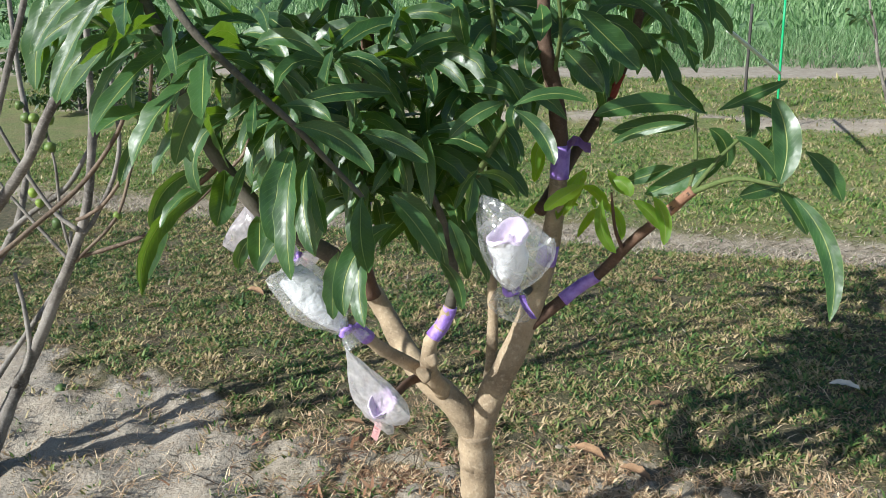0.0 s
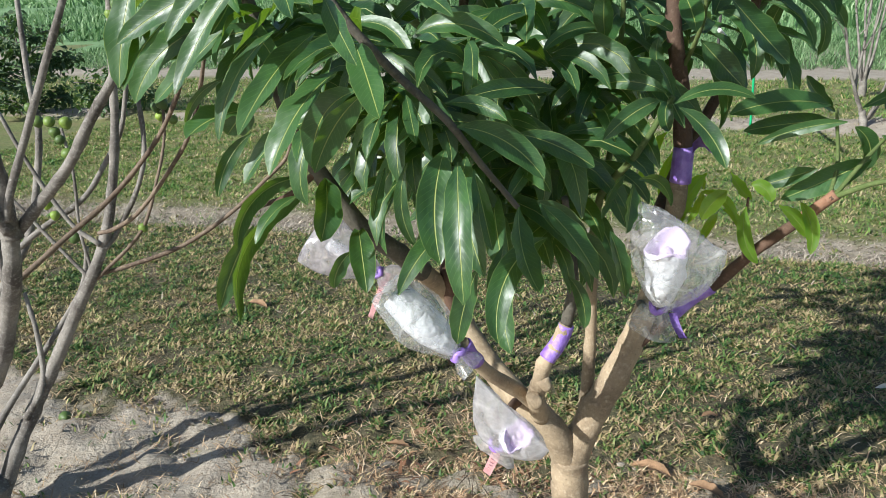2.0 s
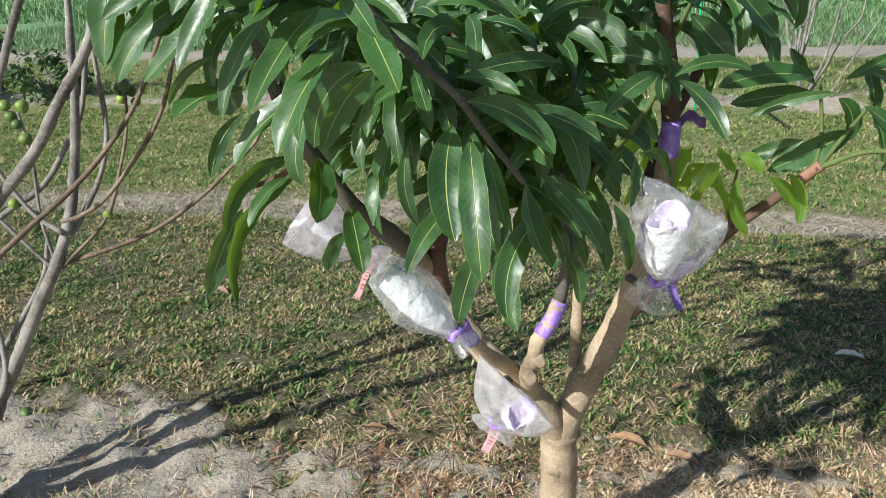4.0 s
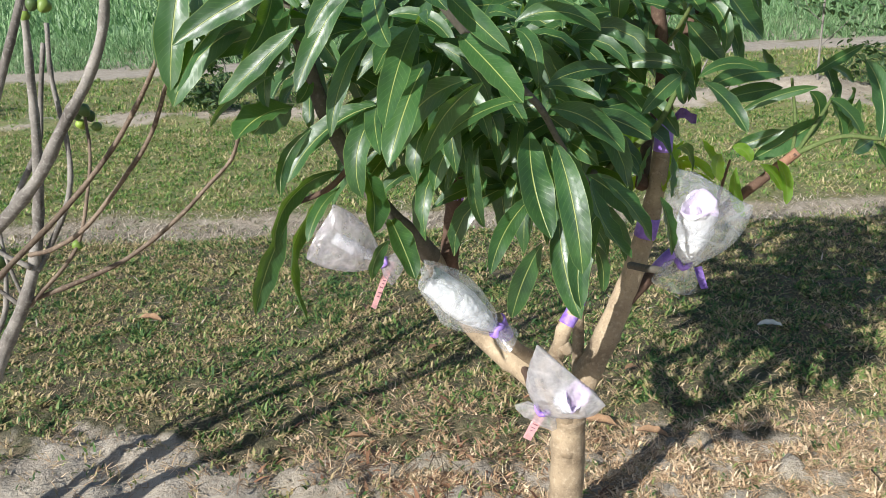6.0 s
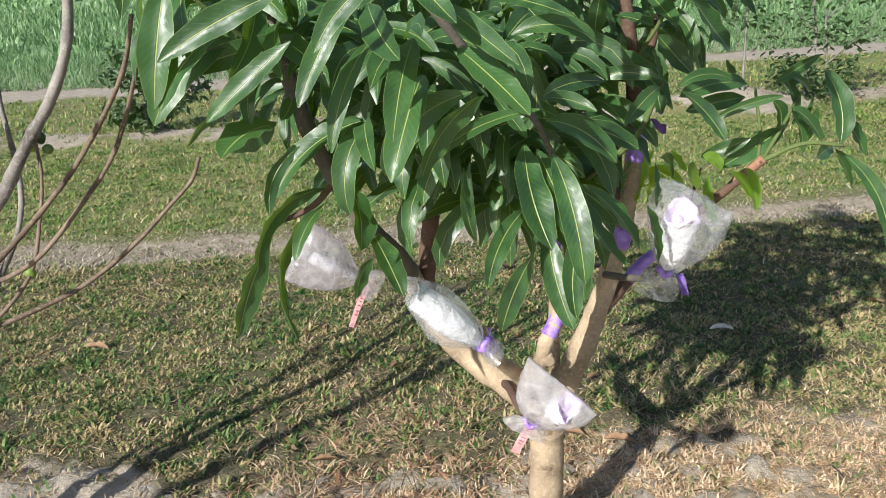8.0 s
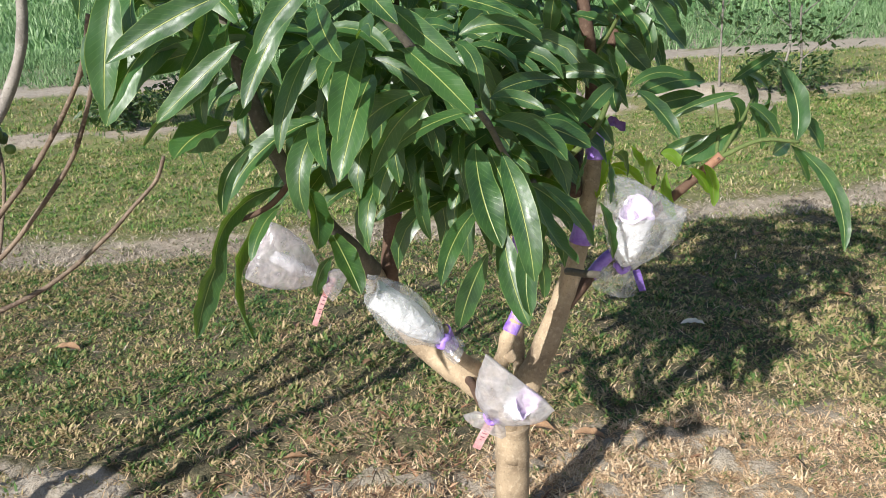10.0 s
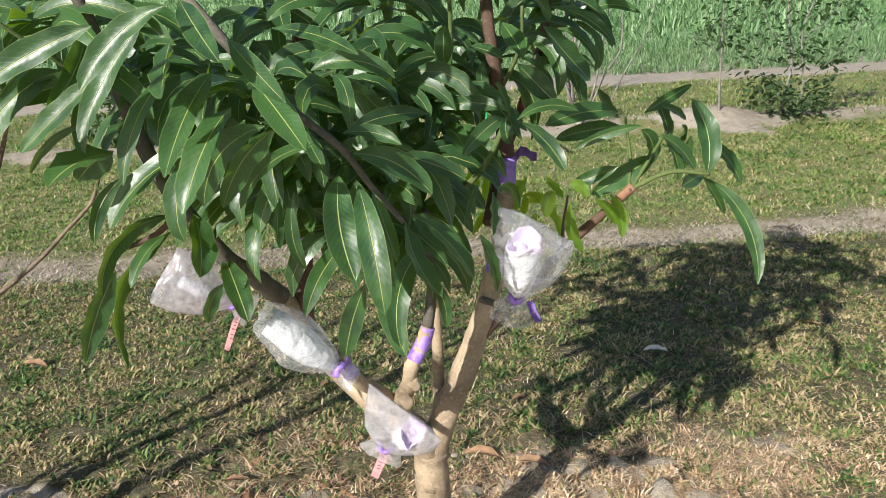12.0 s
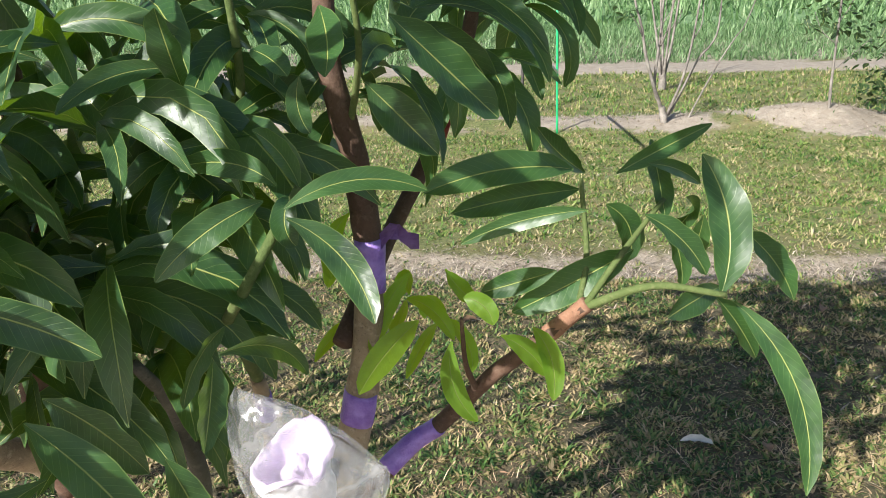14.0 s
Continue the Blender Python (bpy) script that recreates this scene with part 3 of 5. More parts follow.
blades("furrow_litter", LITTER, scatter(30000, 2, 0.02, (-5.5, 6.5), (FURROW[0] - 0.15, FURROW[1] + 0.15), 21, furrow_spot), "grey straw litter covering the shallow furrow", "litter", (0.025, 0.08), (0.003, 0.008), (0, 35), 21)
blades("wood_shavings", STRAW, scatter(34000, 2, 0.02, (-1.0, 2.8), (1.1, 2.6), 9, straw_spot), "pale wood shavings mixed into the mulch", "mulch", (0.014, 0.038), (0.0035, 0.008), (0, 40), 9)
blades("straw_litter", LITTER, scatter(60000, 2, 0.02, (-5.5, 6.5), (3.2, BANK[1]), 8, straw_spot), "dry straw litter on the bare furrow and bank", "litter", (0.03, 0.09), (0.004, 0.010), (0, 25), 8)


def twig_spot(x, y, v):
    return np.clip(np.exp(-((x + 0.15) ** 2 + (y - 2.2) ** 2) / 0.10) * 1.6 + 0.03, 0, 1), np.ones(len(x))


blades("leaf_litter", RUSSET, scatter(5200, 1, 0.02, (-1.6, 1.0), (1.5, 2.9), 33, twig_spot), "reddish brown crumbled leaves and stems round the trunk", "litter", (0.02, 0.07), (0.004, 0.014), (0, 32), 33)
blades("twig_litter", TWIG, scatter(2600, 1, 0.02, (-1.6, 1.0), (1.5, 2.9), 31, twig_spot), "dark twigs and broken stems lying round the trunk", "litter", (0.05, 0.16), (0.003, 0.006), (0, 14), 31)


def sand_spot(x, y, v):
    return np.clip(look_up(BARE_MAP, x, y) * (0.35 + 0.9 * np.clip(look_up(CLUMP_MAP, x, y), 0, 1)), 0, 1), np.ones(len(x))


blades("sand_litter", LITTER, scatter(5200, 1, 0.02, (-2.7, -0.2), (1.2, 2.7), 51, sand_spot), "broken straw and twigs strewn over the bare sand", "litter", (0.012, 0.05), (0.0018, 0.005), (0, 16), 51)
blades("sprigs", GRASS, scatter(420, 7, 0.016, (-2.6, -0.2), (1.3, 2.6), 52, sand_spot), "small green sprigs growing out of the sand", "grass", (0.015, 0.04), (0.004, 0.009), (5, 55), 52)


def build_grit():
    """Small stones and clods on the open soil, joined."""
    rng = random.Random(11)
    seedling = bmesh.new()
    bmesh.ops.create_icosphere(seedling, subdivisions=1, radius=1.0)
    shape = [v.co.copy() for v in seedling.verts]
    sides = [[v.index for v in face.verts] for face in seedling.faces]
    seedling.free()
    verts, faces = [], []
    for _ in range(7000):
        if rng.random() < 0.72:
            x, y = rowed(rng.uniform(-2.6, 0.5), rng.uniform(1.2, 2.6))
        else:
            x, y = rowed(rng.uniform(-5, 6), rng.uniform(BANK[0], BANK[1]))
        if bareness(x, y) < 0.6 * rng.random() + 0.2:
            continue
        r = 0.0016 + 0.010 * rng.random() ** 8
        c, start = Vector((x, y, height(x, y) + r * 0.15)), len(verts)
        turn = pose(0, 0, 0, 0, 0, rng.uniform(0, 360))
        a, b, h = rng.uniform(0.8, 1.5), rng.uniform(0.7, 1.1), rng.uniform(0.45, 0.75)
        for s in shape:
            k = r * rng.uniform(0.8, 1.15)
            verts.append(c + turn @ Vector((s.x * a * k, s.y * b * k, s.z * h * k)))
        faces += [[start + q for q in side] for side in sides]
    me = bpy.data.meshes.new("grit")
    me.from_pydata(verts, [], faces)
    me.materials.append(PEBBLE)
    tagged(new("grit", me), "small clods and stones on the bare soil", "stones", kind="stuff")


build_grit()


# ---- the mango tree ----
def tape(line, a, b, radius, parent, label="purple grafting tape", tab=None):
    """A wrap of stretchy tape round a stretch of a branch, with an overlapping ridge and a loose end."""
    full = curve(line, 12)
    cut = full[int(a * (len(full) - 1)):int(b * (len(full) - 1)) + 1]
    bm = tube(bmesh.new(), cut, radius * 1.04, radius * 0.97, 16, 0.14, 0.0, 3)
    wrap = part("tape_wrap", bm, TAPE, parent, label)
    if tab:
        bm = bmesh.new()
        p, q, w = Vector(tab[0]), Vector(tab[1]), Vector((0, 0, 0.011))
        for i in range(4):
            s, t = i / 4, (i + 1) / 4
            lift = lambda k: Vector((0, 0, 0.012 * math.sin(k * 5)))
            bm.faces.new([bm.verts.new(c) for c in (p.lerp(q, s) - w + lift(s), p.lerp(q, t) - w * 0.9 + lift(t), p.lerp(q, t) + w * 0.9 + lift(t), p.lerp(q, s) + w + lift(s))])
        bmesh.ops.solidify(bm, geom=bm.faces[:], thickness=0.0012)
        part("loose_end", bm, TAPE, wrap)
    return wrap


TRUNK = (0.052, 1.762, 0)
mango = thing("mango_tree", TRUNK, "young mango tree with long glossy hanging leaves and purple-taped grafts", "tree")
trunk = limb("trunk", [(0.058, 1.785, -0.058), (0.056, 1.779, 0.117), (0.052, 1.768, 0.28), (0.048, 1.756, 0.373), (0.047, 1.75, 0.414)], 0.045, 0.041, BARK, mango, sides=18, rough=0.2, knots=0.0)
ARM_LEFT = [(0.052, 1.762, 0.315), (0.044, 1.756, 0.397), (0, 1.738, 0.496), (-0.07, 1.75, 0.566), (-0.128, 1.832, 0.618), (-0.175, 1.89, 0.688), (-0.222, 1.861, 0.782), (-0.274, 1.773, 0.869), (-0.333, 1.692, 0.945), (-0.385, 1.639, 1.003), (-0.449, 1.616, 1.103), (-0.497, 1.604, 1.204), (-0.527, 1.598, 1.307), (-0.554, 1.587, 1.423), (-0.607, 1.563, 1.587)]
ARM_RIGHT = [(0.051, 1.762, 0.315), (0.054, 1.754, 0.408), (0.088, 1.744, 0.513), (0.131, 1.733, 0.607), (0.166, 1.724, 0.7), (0.202, 1.712, 0.817), (0.228, 1.696, 0.957), (0.240, 1.685, 1.108), (0.226, 1.680, 1.237), (0.202, 1.668, 1.342), (0.201, 1.692, 1.47), (0.198, 1.703, 1.75)]
arm_left = limb("branch", ARM_LEFT[:8], 0.037, 0.021, BARK, mango, "grey-brown arching main branch", 14)
arm_upper = limb("branch", ARM_LEFT[7:], 0.0212, 0.010, GREY_BARK, mango, "grey upper end of the arching branch, darkened for the crown's shade", 14, power=1.2)
arm_right = limb("branch", ARM_RIGHT[:8], 0.041, 0.0185, BARK, mango, "grey-brown main branch forking upwards", 14, seed=2, power=1.2)
arm_top = limb("branch", ARM_RIGHT[7:], 0.0186, 0.011, BROWN_BARK, mango, "reddish brown upper end of the branch", 14, seed=2)
LIMB_RIGHT = [(0.172, 1.718, 0.7), (0.226, 1.721, 0.741), (0.292, 1.727, 0.793), (0.338, 1.709, 0.834), (0.391, 1.663, 0.916), (0.443, 1.604, 0.992), (0.484, 1.563, 1.05)]
limb_right = limb("branch", LIMB_RIGHT, 0.0155, 0.0095, BROWN_BARK, mango, "brown side branch with a taped graft", 12, seed=3)
LIMB_CENTRE = [(-0.029, 1.721, 0.537), (-0.052, 1.657, 0.618), (-0.055, 1.604, 0.671), (-0.047, 1.589, 0.729), (-0.023, 1.593, 0.764), (-0.004, 1.598, 0.805), (0.006, 1.587, 0.887), (-0.012, 1.552, 1.003), (-0.035, 1.493, 1.085)]
limb_centre = limb("branch", LIMB_CENTRE[:6], 0.0195, 0.0135, BARK, mango, "stubby knobbly branch with a taped graft", 14, 0.18, 0.08, seed=4)
for place, size in (((-0.064, 1.597, 0.650), 0.0175), ((-0.045, 1.587, 0.690), 0.0150)):
    knob = bmesh.new()
    bmesh.ops.create_icosphere(knob, subdivisions=3, radius=size)
    for vert in knob.verts:
        vert.co *= 1 + 0.5 * noise.noise(vert.co * 60 + Vector(place) * 9)
        vert.co += Vector(place)
    part("knot", knob, BARK, limb_centre, "swollen healed knot")
limb("branch", LIMB_CENTRE[5:], 0.0128, 0.006, GREY_BARK, mango, "dark slender shoot above the graft", 10, seed=44)
LIMB_BACK = [(-0.198, 1.867, 0.735), (-0.212, 1.838, 0.817), (-0.208, 1.814, 0.91), (-0.193, 1.814, 1.05), (-0.175, 1.82, 1.19), (-0.169, 1.82, 1.342), (-0.163, 1.82, 1.575)]
limb_back = limb("branch", LIMB_BACK, 0.023, 0.014, BROWN_BARK, mango, "upright dark brown branch", 12, seed=5)
LIMB_FRONT = [(-0.023, 1.721, 0.548), (-0.082, 1.663, 0.63), (-0.144, 1.617, 0.693), (-0.187, 1.577, 0.753), (-0.21, 1.555, 0.799)]
limb_front = limb("branch", LIMB_FRONT, 0.017, 0.012, BARK, mango, "short stub branch carrying a bagged graft", 12, seed=14)
tape(LIMB_FRONT, 0.72, 0.98, 0.0155, limb_front)
LIMB_GREY = [(0.075, 1.755, 0.47), (0.092, 1.79, 0.58), (0.097, 1.80, 0.66), (0.098, 1.80, 0.75), (0.094, 1.79, 0.84), (0.085, 1.76, 0.92), (0.07, 1.68, 1.0), (0.055, 1.57, 1.08), (0.078, 1.47, 1.16), (0.138, 1.475, 1.254)]
limb_grey = limb("branch", LIMB_GREY[:6], 0.0150, 0.0110, BARK, mango, "slender grey upright branch", 12, seed=6)
limb_green = limb("branch", LIMB_GREY[5:], 0.0090, 0.0048, GREEN_STEM, mango, "green shoot above the slender branch", 10, seed=16)
LIMB_FAR = [(0.198, 1.703, 0.98), (0.292, 1.82, 1.085), (0.385, 1.867, 1.225), (0.432, 1.855, 1.377), (0.455, 1.843, 1.575)]
limb_far = limb("branch", LIMB_FAR, 0.014, 0.009, BROWN_BARK, mango, "dark upright twig with hanging leaves", 10, seed=7)
SHOOT_FRONT = [(-0.56, 1.56, 1.60), (-0.50, 1.42, 1.56), (-0.44, 1.31, 1.48), (-0.385, 1.275, 1.40), (-0.32, 1.285, 1.325), (-0.25, 1.275, 1.258), (-0.20, 1.30, 1.19), (-0.145, 1.315, 1.12)]
shoot_front = limb("branch", SHOOT_FRONT, 0.0085, 0.0042, GREY_BARK, mango, "grey-green shoot reaching forward over the bags", 10, seed=8)
SHOOT_HIGH = [(0.07, 1.703, 0.98), (0.099, 1.692, 1.143), (0.088, 1.68, 1.237), (0.099, 1.657, 1.342), (0.093, 1.633, 1.447), (0.088, 1.633, 1.587)]
shoot_high = limb("branch", SHOOT_HIGH, 0.0065, 0.004, GREEN_STEM, mango, "upright green shoot", 8, seed=9)
limb("branch", [(0.175, 1.70, 0.80), (0.15, 1.58, 0.835), (0.125, 1.46, 0.88), (0.113, 1.40, 0.95)], 0.009, 0.006, GREY_BARK, mango, "short branch carrying a bagged graft", 10, seed=51)
limb("branch", [(-0.07, 1.745, 0.565), (-0.10, 1.66, 0.60), (-0.14, 1.53, 0.62), (-0.160, 1.445, 0.65)], 0.011, 0.008, BROWN_BARK, mango, "short reddish branch carrying a bagged graft", 10, seed=52)
limb("branch", [(-0.461, 1.61, 1.126), (-0.513, 1.604, 1.085), (-0.583, 1.633, 1.056)], 0.007, 0.004, BROWN_BARK, mango, sides=8, seed=10)
shoot_tip = limb("branch", [(0.478, 1.569, 1.044), (0.548, 1.517, 1.085), (0.624, 1.476, 1.079)], 0.006, 0.004, GREEN_STEM, mango, sides=8, seed=11)
shoot_young = limb("branch", [(0.379, 1.674, 0.893), (0.35, 1.633, 0.957), (0.327, 1.575, 1.05)], 0.005, 0.0025, BROWN_BARK, mango, "thin dark twig with yellow-green leaves", 8, seed=12)
for points in ([(0.222, 1.692, 1.26), (0.222, 1.587, 1.365), (0.21, 1.552, 1.447)], [(0.432, 1.855, 1.377), (0.502, 1.873, 1.412), (0.554, 1.89, 1.435)], [(0.478, 1.569, 1.044), (0.496, 1.587, 1.108), (0.496, 1.61, 1.202)], [(0.484, 1.563, 1.05), (0.537, 1.563, 1.12), (0.607, 1.598, 1.167)],
               [(-0.537, 1.598, 1.342), (-0.607, 1.54, 1.388), (-0.7, 1.505, 1.47)]):
    limb("branch", points, 0.0048, 0.003, GREEN_STEM, mango, sides=8)


tape(ARM_RIGHT, 0.612, 0.658, 0.0205, arm_right, tab=((0.250, 1.668, 1.128), (0.298, 1.657, 1.138)))
tape(ARM_RIGHT, 0.486, 0.522, 0.0245, arm_right)
tape(LIMB_RIGHT, 0.24, 0.48, 0.0148, limb_right)
tape(LIMB_CENTRE, 0.41, 0.63, 0.0160, limb_centre)
tape(LIMB_GREY[:6], 0.80, 0.93, 0.0130, limb_grey)
tape(LIMB_BACK, 0.42, 0.455, 0.0205, limb_back)
part("graft_scar", tube(bmesh.new(), curve([(0.198, 1.671, 1.371), (0.196, 1.663, 1.342), (0.204, 1.668, 1.307)]), 0.006, 0.004, 8, 0.5), GRAFT_CUT, arm_right, "orange cut bark")
part("graft_scar", tube(bmesh.new(), curve([(0.375, 1.862, 1.205), (0.388, 1.864, 1.232), (0.398, 1.864, 1.258)]), 0.0142, 0.0136, 10, 0.25), RED_BARK, limb_far, "dark red healed bark")
part("graft_scar", tube(bmesh.new(), curve([(0.449, 1.601, 0.999), (0.467, 1.581, 1.026), (0.486, 1.561, 1.054)]), 0.0118, 0.0108, 10, 0.2), GRAFT_CUT, limb_right, "pale orange healed bark")

LEAVES_FRONT_a = [
    (-0.394, 1.334, 1.325, -132, -10, 0.199, 62, 0.009, 0.05),
    (-0.368, 1.264, 1.363, 101, -156, 0.166, -7, 0.0, 0.044),
    (-0.403, 1.23, 1.424, -72, -30, 0.152, -1, -0.001, 0.031),
    (-0.422, 1.288, 1.379, -123, -21, 0.199, 27, -0.001, 0.041),
    (-0.474, 1.301, 1.384, -154, -31, 0.174, 51, 0.002, 0.028),
    (-0.483, 1.162, 1.468, -10, -162, 0.144, -44, 0.007, 0.033),
    (-0.502, 1.242, 1.454, 4, -134, 0.176, -19, 0.005, 0.032),
    (-0.463, 1.351, 1.427, -100, -20, 0.232, -9, -0.004, 0.044),
    (-0.457, 1.231, 1.476, -77, -34, 0.133, 0, -0.002, 0.036),
    (-0.331, 1.11, 1.294, 101, -10, 0.332, 29, 0.006, 0.024),
]
LEAVES_FRONT_b = [
    (-0.304, 1.292, 1.292, -84, -29, 0.099, 6, -0.0, 0.022),
    (-0.288, 1.261, 1.375, -21, 29, 0.127, 74, -0.008, 0.031),
    (-0.313, 1.381, 1.433, 107, -179, 0.229, -16, -0.005, 0.026),
]
LEAVES_MIDDLE_a = [
    (-0.254, 1.243, 1.285, -16, 3, 0.087, 36, 0.02, 0.025),
    (-0.252, 1.295, 1.214, -99, -46, 0.173, 11, -0.011, 0.054),
    (-0.22, 1.313, 1.199, 95, -156, 0.193, -50, 0.017, 0.046),
    (-0.217, 1.242, 1.195, -56, -67, 0.113, 7, -0.001, 0.027),
    (-0.155, 1.394, 1.036, 90, -121, 0.173, -5, 0.01, 0.047),
    (-0.199, 1.369, 1.008, -65, -121, 0.173, -13, -0.003, 0.043),
]
LEAVES_MIDDLE_b = [
    (-0.305, 1.375, 1.18, -134, -69, 0.14, 53, -0.006, 0.025),
]
LEAVES_NEAR_a = [
    (0.055, 1.449, 1.132, 33, -154, 0.087, -50, 0.001, 0.025),
    (0.044, 1.366, 1.136, -121, -77, 0.078, -19, -0.001, 0.032),
    (-0.001, 1.327, 1.073, 7, -69, 0.114, 11, -0.004, 0.032),
    (0.05, 1.36, 1.144, 39, 2, 0.123, 68, -0.002, 0.022),
]
LEAVES_STAR_a = [
    (0.117, 1.406, 1.252, -177, 149, 0.137, -59, -0.003, 0.024),
    (0.115, 1.443, 1.264, 133, 21, 0.138, 39, -0.01, 0.03),
    (0.138, 1.475, 1.254, -153, 77, 0.077, 47, -0.003, 0.023),
    (0.101, 1.433, 1.254, -162, -5, 0.119, 46, 0.007, 0.033),
    (0.117, 1.39, 1.248, -34, -36, 0.119, 26, 0.017, 0.033),
    (0.123, 1.556, 1.281, 9, 166, 0.113, -26, 0.0, 0.021),
    (0.11, 1.586, 1.376, 108, -175, 0.092, -16, -0.002, 0.029),
    (0.04, 1.548, 1.345, -109, 66, 0.087, 11, -0.002, 0.036),
    (0.073, 1.656, 1.334, -126, -3, 0.129, 52, -0.013, 0.036),
    (0.029, 1.55, 1.364, -161, 6, 0.114, 47, -0.005, 0.025),
]
LEAVES_HIGH_a = [
    (0.232, 1.614, 1.333, -15, -47, 0.116, -1, 0.006, 0.051),
    (0.183, 1.585, 1.417, 83, -145, 0.125, 11, -0.005, 0.041),
    (0.244, 1.531, 1.408, 10, -41, 0.17, 3, 0.006, 0.055),
    (0.314, 1.62, 1.442, -34, -8, 0.16, 48, 0.007, 0.031),
    (0.604, 2.13, 1.347, 114, -125, 0.135, -6, -0.001, 0.037),
    (0.426, 1.797, 1.393, -41, -6, 0.143, 69, 0.01, 0.028),
]
LEAVES_RIGHT_a = [
    (0.549, 1.708, 1.183, -154, 31, 0.126, -13, -0.004, 0.035),
    (0.498, 1.636, 1.207, 6, -195, 0.207, -34, -0.004, 0.047),
    (0.517, 1.659, 1.174, -175, 0, 0.181, 7, -0.004, 0.041),
    (0.438, 1.472, 1.202, 151, -4, 0.146, 28, 0.005, 0.022),
    (0.54, 1.601, 1.206, -180, 158, 0.141, 0, -0.003, 0.027),
    (0.622, 1.663, 1.232, -103, -45, 0.117, 7, 0.0, 0.035),
    (0.552, 1.571, 1.114, 170, -28, 0.171, -4, 0.001, 0.049),
    (0.567, 1.574, 1.157, -10, -26, 0.123, 37, 0.0, 0.036),
    (0.514, 1.575, 1.175, 27, -28, 0.106, 61, -0.009, 0.035),
]
LEAVES_TIP_a = [
    (0.606, 1.614, 1.143, -15, -43, 0.116, 51, 0.003, 0.035),
    (0.577, 1.587, 1.218, 20, -9, 0.113, 26, -0.001, 0.022),
    (0.443, 1.557, 1.104, 138, -25, 0.109, -3, -0.001, 0.034),
    (0.658, 1.584, 1.145, -99, -117, 0.105, -1, 0.004, 0.03),
    (0.625, 1.576, 1.173, -103, -154, 0.095, -46, 0.021, 0.026),
    (0.623, 1.485, 1.075, -88, 99, 0.171, -21, 0.018, 0.056),
    (0.653, 1.529, 1.067, -153, -1, 0.119, 4, -0.001, 0.035),
    (0.705, 1.566, 1.124, 164, -145, 0.126, -34, -0.002, 0.042),
    (0.629, 1.502, 1.066, 4, -46, 0.118, 15, 0.0, 0.034),
    (0.659, 1.508, 1.054, 117, -140, 0.258, -45, -0.023, 0.041),
]
LEAVES_LEFT_a = [
    (-0.405, 1.60, 0.975, -170, -30, 0.085, 60, 0.0, 0.034),
    (-0.569, 1.583, 1.453, 56, -127, 0.186, 22, -0.01, 0.048),
    (-0.504, 1.51, 1.38, -16, -175, 0.227, -14, 0.003, 0.043),
    (-0.596, 1.539, 1.3, 130, -15, 0.184, 30, 0.008, 0.018),
    (-0.56, 1.58, 1.245, 128, -15, 0.121, 27, -0.002, 0.058),
    (-0.482, 1.609, 1.115, -177, 2, 0.206, 91, -0.001, 0.039),
    (-0.484, 1.627, 1.082, 60, -155, 0.28, -27, 0.052, 0.045),
    (-0.588, 1.627, 1.023, -170, -56, 0.177, 16, -0.005, 0.05),
    (-0.446, 1.578, 1.119, 82, -142, 0.121, -34, -0.008, 0.058),
    (-0.396, 1.633, 1.017, -83, -29, 0.152, 21, -0.001, 0.051),
    (-0.549, 1.476, 1.219, -167, -39, 0.12, 37, -0.02, 0.027),
]
LEAVES_BETWEEN_shoot_front_a = [
    (-0.368, 1.225, 1.308, 117, -13, 0.223, 49, 0.011, 0.048),
    (-0.234, 1.283, 1.46, 180, 33, 0.115, 83, 0, 0.028),
    (-0.22, 1.342, 1.104, -151, -27, 0.16, 26, -0.01, 0.035),
    (-0.239, 1.237, 1.207, -92, -35, 0.201, 53, -0.003, 0.044),
]
LEAVES_BETWEEN_limb_centre_a = [
    (-0.1, 1.4, 1.107, -16, -30, 0.112, 26, 0.001, 0.045),
    (-0.021, 1.517, 0.934, 39, -44, 0.132, 42, -0.004, 0.029),
]
LEAVES_BETWEEN_limb_grey_a = [
    (-0.094, 1.342, 1.063, -137, -7, 0.198, 83, -0.013, 0.044),
    (0.133, 1.476, 1.246, -103, -18, 0.056, 99, -0.009, 0.028),
]
LEAVES_BETWEEN_shoot_high_a = [
    (0.21, 1.517, 1.462, 30, -3, 0.088, 62, 0.001, 0.028),
    (0.162, 1.633, 1.341, 0, -112, 0.067, -57, 0, 0.028),
]
LEAVES_BETWEEN_arm_upper_a = [
    (-0.498, 1.587, 1.085, -135, -5, 0.123, 56, 0, 0.028),
    (-0.562, 1.575, 1.241, -151, 7, 0.126, 47, -0.004, 0.059),
    (-0.524, 1.598, 1.289, -142, -65, 0.057, -34, 0.003, 0.028),
    (-0.71, 1.517, 1.468, -151, -66, 0.18, 17, 0.002, 0.054),
    (-0.618, 1.552, 1.383, 175, -15, 0.188, 54, 0.005, 0.054),
    (-0.563, 1.423, 1.449, 165, -17, 0.204, 17, 0.002, 0.045),
    (-0.595, 1.458, 1.429, 167, -18, 0.214, 48, 0, 0.047),
    (-0.564, 1.4, 1.381, 159, -37, 0.17, 4, 0.001, 0.037),
]
